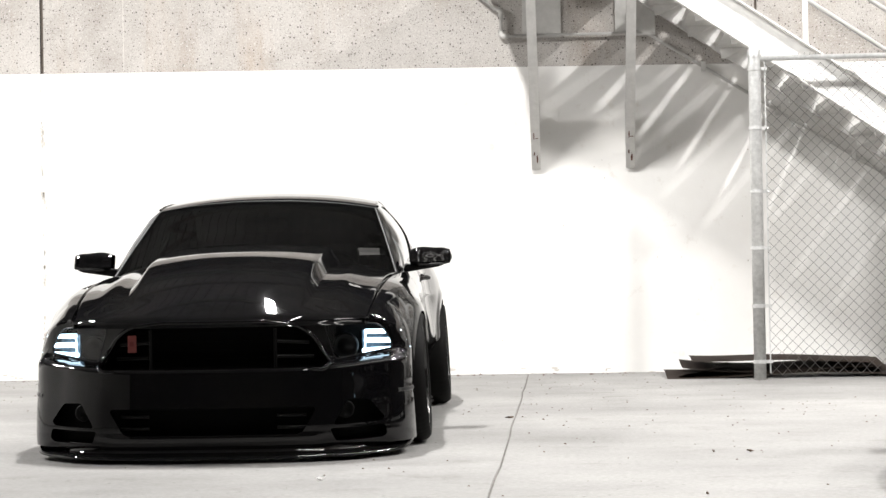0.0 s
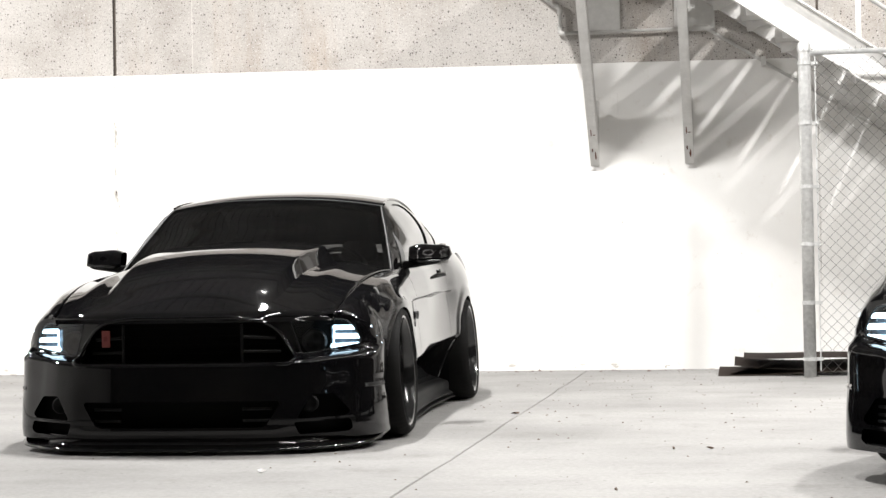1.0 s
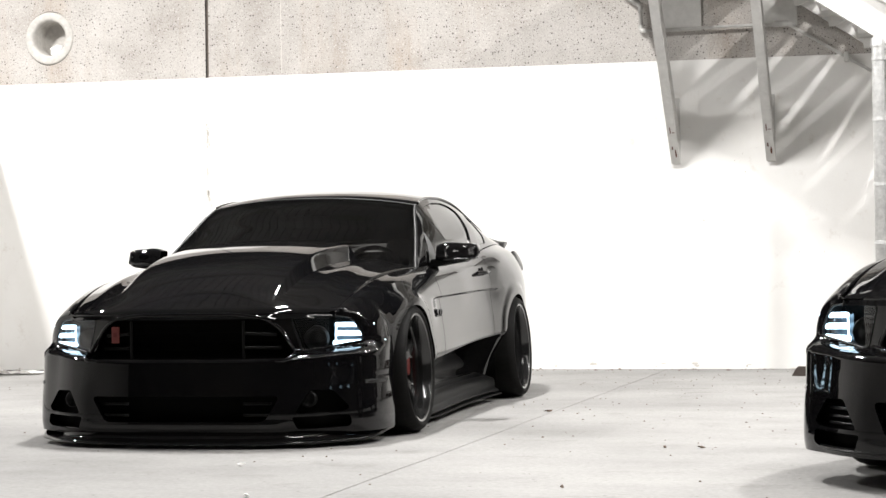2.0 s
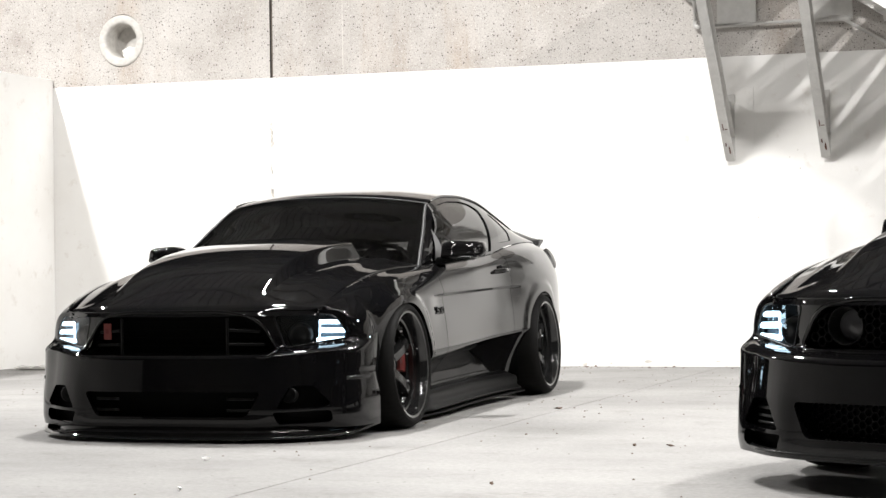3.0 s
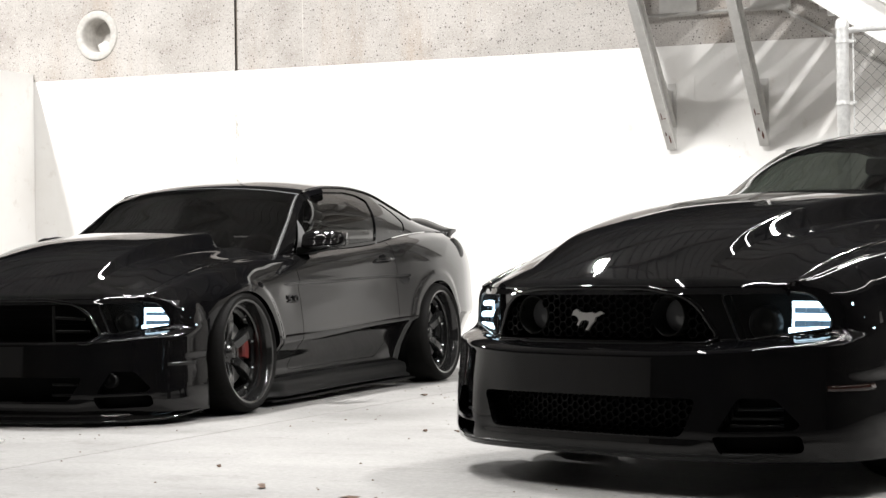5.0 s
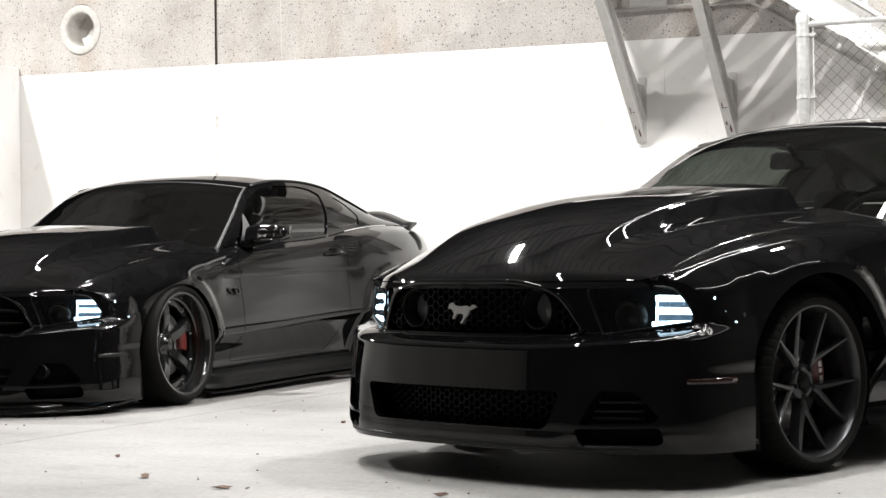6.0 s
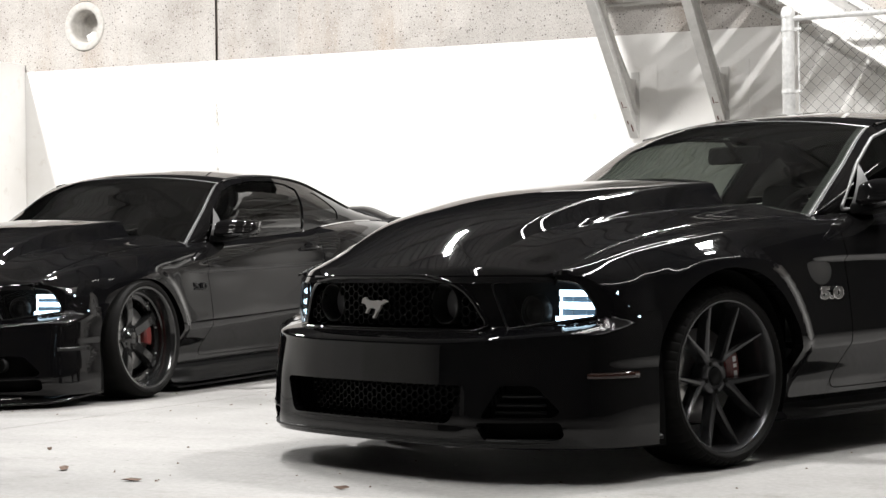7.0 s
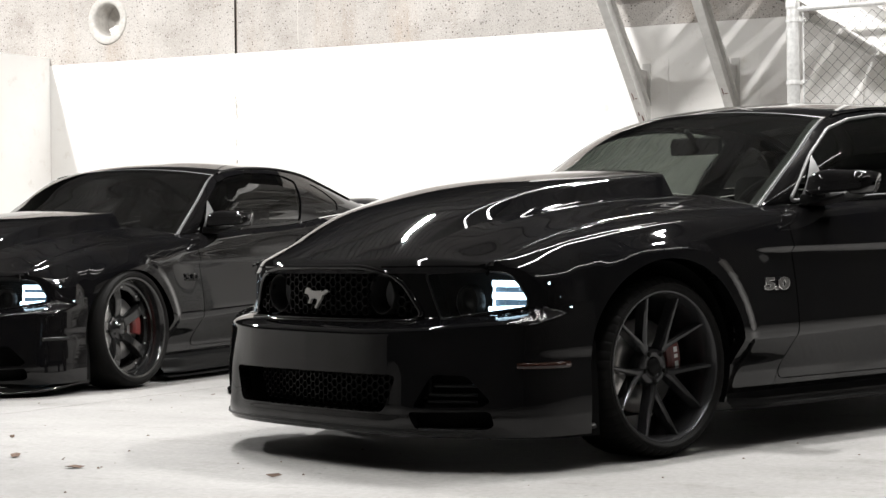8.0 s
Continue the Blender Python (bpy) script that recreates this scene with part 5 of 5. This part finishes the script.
        # mirror on its stalk
        prof = curve([(0, 0.06, 0.05), (0.1, 0.072, 0.059), (0.6, 0.072, 0.059), (0.9, 0.062, 0.049), (0.97, 0.05, 0.038), (1, 0.01, 0.008)])

        def shell_mirror(u, v):
            ry, rz = prof(u)
            a = 2 * math.pi * v
            ex = 5.0
            c, s = math.cos(a), math.sin(a)
            k = (abs(c) ** ex + abs(s) ** ex) ** (-1 / ex)
            zz = rz * s * k
            return (sx * (0.84 + 0.232 * u), 0.94 + 0.06 * u + 0.95 * ry * c * k + 0.35 * zz, 0.985 + 0.004 * u + (zz if zz > 0 else 0.7 * zz))

        bm = grid(shell_mirror, 18, 32)
        bmesh.ops.remove_doubles(bm, verts=bm.verts, dist=1e-5)
        mi = part("door_mirror", bm, BLACK, car, "gloss black door mirror")
        shell.append(mi)
        part("mirror_base", prism([(sx * 0.80, 0.92), (sx * 0.82, 0.91), (sx * 1.0, 0.937), (sx * 1.03, 0.95), (sx * 1.02, 0.96), (sx * 0.81, 0.957)], 0.88, 1.02, "y", bevel=0.008), TRIM, mi, "satin black mirror arm")
        part("mirror_glass", grid(lambda u, v: (sx * (0.87 + 0.17 * u), 1.01 + 0.055 * u, 0.955 + 0.06 * v), 2, 2), CHROME, mi)
        # upper side: pillars round real window openings
        shell.append(part("pillar_frame", sheet_of("pillars", pillar_sheet, sx), BLACK, car))
        shell.append(part("side_window", sheet_of("door_glass", lambda: pane_sheet(WINDOW, 0.01), sx), GLASS_SIDE if low else GLASS_CLEARER, car, "smoked door glass"))
        shell.append(part("quarter_window", sheet_of("quarter_glass", lambda: pane_sheet(QUARTER, 0.006), sx), GLASS_BACK, car, "smoked quarter glass"))
        # bright reveal strip, sail panel and A-pillar trim
        pts = []
        for q in grown(WINDOW, 0.004):
            ez, rz = float(EDGE(q[0])[1]), float(rail(q[0])[1])
            p = glasshouse_side(q[0], (q[1] - ez) / (rz - ez), sx)
            pts.append((p[0] + sx * 0.002, p[1], p[2]))
        shell.append(part("window_trim", tube(pts + pts[:1], 0.0075, 8, cap=False), SATIN, car, "satin grey window surround"))
        shell.append(part("mirror_sail", sheet_of("sail", lambda: pane_sheet([(0.842, 0.934), (1.044, 0.938), (1.063, 1.126), (1.054, 1.116)], -0.001), sx), SAIL, car, "pale triangular mirror sail"))
        pts = [top_point(y, sx * 0.985) for y in np.linspace(0.67, 1.272, 14)]
        shell.append(part("screen_trim", tube([(p[0], p[1], p[2] - 0.001) for p in pts], 0.003, 8), SATIN, car, "bright windscreen edge"))
        pts = [tuple(Vector(glasshouse_side(y, 0.985, sx)) + Vector((sx * 0.002, 0, 0.004))) for y in np.linspace(1.31, 2.9, 40)]
        shell.append(part("roof_rail", tube(pts, 0.007, 8), BLACK, car))
        # side skirt
        zs = 0.19
        lo = 0.08 if low else 0.125

        def skirt(u, v):
            y = 0.43 + 1.89 * u
            fx, _ = flank_section(y, 1.0)
            g = step(0.40, 0.56, y)
            knots = [(0, fx, zs + 0.01), (0.15, fx + 0.02 * g, zs + 0.002), (0.32, fx + 0.05 * g, zs - 0.008), (0.65, fx + 0.058 * g, lo + 0.045), (0.9, fx + 0.05 * g, lo + 0.01), (1, fx - 0.1, lo)]
            x, z = curve(knots)(v)
            return (sx * x, y, z)

        sk = part("side_skirt", grid(skirt, 30, 12), MATTE, car, "matte black side skirt")
        shell.append(sk)
        if low:
            bm = bmesh.new()
            rows = []
            for k in range(21):
                y = 0.42 + 1.98 * k / 20
                fx, _ = flank_section(y, 1.0)
                wid = 0.035 * step(0.42, 0.75, y) * (1 - 0.5 * step(2.1, 2.4, y))
                rows.append([bm.verts.new((sx * xx, y, zz)) for xx, zz in ((fx + 0.01, 0.083), (fx + 0.065 + wid, 0.073), (fx + 0.065 + wid, 0.081), (fx + 0.01, 0.091))])
            for a, b in zip(rows, rows[1:]):
                for j in range(4):
                    bm.faces.new((a[j], a[(j + 1) % 4], b[(j + 1) % 4], b[j]))
            bm.faces.new(rows[0])
            bm.faces.new(rows[-1])
            part("skirt_blade", bm, MATTE, sk, "thin flat skirt blade", smooth=False)

    # windscreen, roof, rear glass, deck, tail
    front_glass = GLASS_DARK if low else GLASS_LIGHT
    shell.append(part("windscreen", grid(lambda u, v: top_point(0.67 + 0.60 * v, 0.975 * (2 * u - 1)), 40, 22), front_glass, car, "tinted windscreen"))
    shell.append(part("roof", grid(lambda u, v: top_point(1.268 + 1.01 * v, 2 * u - 1), 40, 28), BLACK, car, "gloss black roof"))
    shell.append(part("rear_window", grid(lambda u, v: top_point(2.278 + 0.64 * v, 0.97 * (2 * u - 1)), 30, 16), GLASS_BACK, car, "tinted rear glass"))
    for sx in (1, -1):
        for y0, y1 in ((0.66, 1.268), (2.278, 2.92)):
            shell.append(part("screen_border", grid(lambda u, v: (lambda p: (p[0], p[1], p[2] - 0.002))(top_point(y0 + (y1 - y0) * v, sx * (0.94 + 0.06 * u))), 3, 16), MATTE, car))
    shell.append(part("screen_border", grid(lambda u, v: (lambda p: (p[0], p[1], p[2] + 0.002))(top_point(1.261 + 0.009 * v, 2 * u - 1)), 40, 2), BRIGHT, car, "thin bright header strip"))
    shell.append(part("cowl", grid(lambda u, v: (lambda q: (q * 0.76, (0.49 + 0.13 * q * q) + 0.08 * v, hood_z(q * 0.74, 0.53 + 0.11 * q * q) - 0.012 + 0.006 * v))(2 * u - 1), 30, 3), MATTE, car, "black cowl grille"))

    def deck(u, v):
        y = 2.9 + (REAR - 2.9) * v
        ex, ez = EDGE(y)
        q = 2 * u - 1
        y += (0.09 * (1 - q * q)) * step(0, 0.2, v) + 0.05 * (1 - q * q) * v
        if v < 0.45:
            t = v / 0.45
            w = step(0.0, 1.0, t)
            p = top_point(2.9 + 0.42 * t, q)
            return (p[0] * (1 - w) + q * ex * w, p[1], p[2] * (1 - w) + (ez + 0.03 * (1 - q * q)) * w)
        return (q * ex, y + 0.04 * (1 - q * q) * 0, ez + 0.03 * (1 - q * q))

    shell.append(part("boot_lid", grid(deck, 30, 30), BLACK, car))

    def tail(u, v):
        x, z = flank_section(REAR, v)
        q = 2 * u - 1
        return (q * x, REAR + 0.11 * (1 - q * q), z)

    shell.append(part("rear_bumper", grid(tail, 24, 20), BLACK, car))
    for sx in (1, -1):
        shell.append(part("tail_lamp", one_box(*sorted((sx * 0.35, sx * 0.68)), REAR + 0.03, REAR + 0.06, 0.72, 0.86, bevel=0.008), TAIL_LENS, car))
    # rear spoiler
    bm = bmesh.new()
    rows = []
    for k in range(29):
        q = -1 + 2 * k / 28
        x = 0.705 * q
        y = 3.5 + 0.10 * (1 - q * q)
        foot = step(0.5, 1.0, abs(q))
        z = 1.128 - 0.10 * foot
        ch, th = 0.20, 0.02 + 0.014 * foot
        rows.append([bm.verts.new((x, y + c * ch, z + t * th + 0.03 * c)) for c, t in ((0, 0), (0.2, 0.8), (0.6, 0.9), (1.0, 0.55), (1.0, 0.1), (0.5, -0.5), (0.15, -0.5))])
    for a, b in zip(rows, rows[1:]):
        for j in range(7):
            bm.faces.new((a[j], a[(j + 1) % 7], b[(j + 1) % 7], b[j]))
    for r in (rows[0], rows[-1]):
        bm.faces.new(r)
    sp = part("rear_spoiler", bm, TRIM, car, "black raised boot spoiler")
    shell.append(sp)
    for sx in (1, -1):
        part("spoiler_foot", prism([(3.56, 1.03), (3.7, 1.02), (3.7, 1.09), (3.59, 1.085)], *sorted((sx * 0.5, sx * 0.62)), "x", bevel=0.008), TRIM, sp)
    # lip under the bumper
    if low:
        def lip(u, v):
            s = 2 * u - 1
            p = Vector(nose_point(s, 0.13))
            out = Vector((p.x, p.y + 0.25, 0)).normalized()
            k = curve([(0, -0.004, 0.15), (0.3, 0.0, 0.128), (0.52, 0.012, 0.107), (0.74, 0.048, 0.09), (0.84, 0.05, 0.079), (1, -0.12, 0.073)])(v)
            up = 0.075 * step(0.86, 1.0, abs(s)) * (1 - v) + 0.02 * step(0.8, 1.0, abs(s))
            q = p + out * (k[0] + 0.02 * step(0.8, 1, abs(s)))
            return (q.x * (1 - 0.085 * step(0.55, 1.0, abs(s))), q.y, k[1] + up)

        shell.append(part("front_splitter", grid(lip, 90, 18), BLACK, car, "deep gloss black front splitter"))
    else:
        def lip(u, v):
            p = Vector(nose_point(2 * u - 1, 0.122))
            out = Vector((p.x, p.y + 0.25, 0)).normalized()
            k = curve([(0, -0.002, 0.154), (0.35, 0.011, 0.148), (0.6, 0.011, 0.136), (1, -0.12, 0.126)])(v)
            q = p + out * k[0]
            return (q.x * (1 - 0.03 * step(0.6, 1.0, abs(2 * u - 1))), q.y, k[1])

        shell.append(part("front_lip", grid(lip, 90, 10), TRIM, car, "thin black chin lip"))
    # underside and cabin
    shell.append(part("underbody", one_box(-0.66, 0.66, -0.55, 3.3, 0.17, 0.2), CAVITY, car, smooth=False))
    shell.append(part("firewall", one_box(-0.7, 0.7, 0.56, 0.6, 0.2, 0.86), CAVITY, car, smooth=False))
    dash = grid(lambda u, v: ((2 * u - 1) * 0.72, 0.67 + 0.42 * v + 0.1 * (2 * u - 1) ** 2 * (1 - v), 0.875 + 0.03 * math.sin(math.pi * min(v * 1.4, 1)) - 0.16 * step(0.75, 1, v)), 24, 14)
    shell.append(part("dashboard", dash, CABIN, car, "charcoal dashboard"))
    sw = part("steering_wheel", lathe([(0.185 + 0.015 * math.cos(a), 0.015 * math.sin(a)) for a in np.linspace(0, 2 * math.pi, 9)[:-1]], 40, axis="y", closed=True), CABIN, car, m=pose(0.37, 1.19, 0.86, -22))
    shell.append(sw)
    for k in range(3):
        a = math.radians(-90 + 120 * k)
        part("wheel_spoke", tube([(0, 0.02, 0), (0.18 * math.cos(a), 0, 0.18 * math.sin(a))], 0.016, 6), CABIN, sw)
    for sx in (1, -1):
        seat = new("seat")
        seat.parent = car
        shell.append(seat)
        part("backrest", grid(lambda u, v: (sx * 0.36 + 0.25 * (2 * u - 1) * (1 - 0.15 * v), 1.76 + 0.26 * v + 0.05 * (2 * u - 1) ** 2 * -1, 0.42 + 0.53 * v), 10, 12), CABIN, seat)
        part("headrest", prism(rounded([(sx * 0.36 - 0.12, 0.96), (sx * 0.36 + 0.12, 0.96), (sx * 0.36 + 0.1, 1.09), (sx * 0.36 - 0.1, 1.09)], 0.05), 1.98, 2.06, "y", bevel=0.012), CABIN, seat)
        part("cushion", one_box(sx * 0.36 - 0.25, sx * 0.36 + 0.25, 1.2, 1.75, 0.38, 0.5, bevel=0.04), CABIN, seat)
    shell.append(part("rear_mirror", prism(rounded([(-0.13, -0.036), (0.12, -0.038), (0.132, 0.036), (-0.12, 0.04)], 0.02), 0, 0.035, "y", bevel=0.006), CABIN, car, "black cabin mirror", m=pose(0.0, 1.17, 1.19, 8, 0, 8)))
    part("mirror_stem", tube([(0, 0.0, 0.03), (0.0, -0.05, 0.075)], 0.012, 8), TRIM, shell[-1])
    shell.append(part("headliner", grid(lambda u, v: (lambda p: (p[0], p[1], p[2] - 0.012))(top_point(1.262 + 1.0 * v, 0.995 * (2 * u - 1))), 20, 12), CABIN, car))
    shell.append(part("rear_shelf", one_box(-0.6, 0.6, 2.25, 2.95, 0.86, 0.9), CABIN, car, smooth=False))
    shell.append(part("cabin_floor", one_box(-0.75, 0.75, 0.56, 2.6, 0.24, 0.28), CABIN, car, smooth=False))
    for ob in shell:
        ob.matrix_basis = pose(0, 0, drop, 0.5 if low else 0) @ ob.matrix_basis
    # wheels
    for yc in (0, BASE):
        for sx in (1, -1):
            wh = wheel("straight" if low else "y", sx)
            wh.parent = car
            cam_deg = -3.0 if low else -0.6
            tall = 1.0 if low else 0.978
            wh.matrix_basis = pose(sx * ((0.822 if low else 0.775) if yc == 0 else (0.858 if low else 0.79)), yc, 0.334 * tall, 0, 0, 0 if sx > 0 else 180) @ Matrix.Diagonal((1, tall, tall, 1)) @ pose(0, 0, 0, 0, cam_deg * 1, 0) @ pose(0, 0, 0, 12 if low else (-2 if yc == 0 else 20), 0, 0)
            holder = new("brake")
            holder.parent = car
            holder.matrix_basis = pose(sx * ((0.822 if low else 0.775) if yc == 0 else (0.858 if low else 0.79)), yc, 0.334, 0, 0, 0 if sx > 0 else 180) @ pose(0, 0, 0, (0 if sx > 0 else 180) + 8, 0, 0)
            caliper(holder, sx, not low and yc == 0, RED if yc == 0 else MATTE)
    car.matrix_basis = m
    return car


coupe("low", pose(2.9, -6.31, 0, 0, 0, 2.64), "gloss black lowered coupe with deep splitter and dished wheels", "black coupes")
coupe("stock", pose(7.019, -7.904, 0, 0, 0, -20.1), "gloss black coupe with honeycomb grille and twin-spoke wheels", "black coupes")
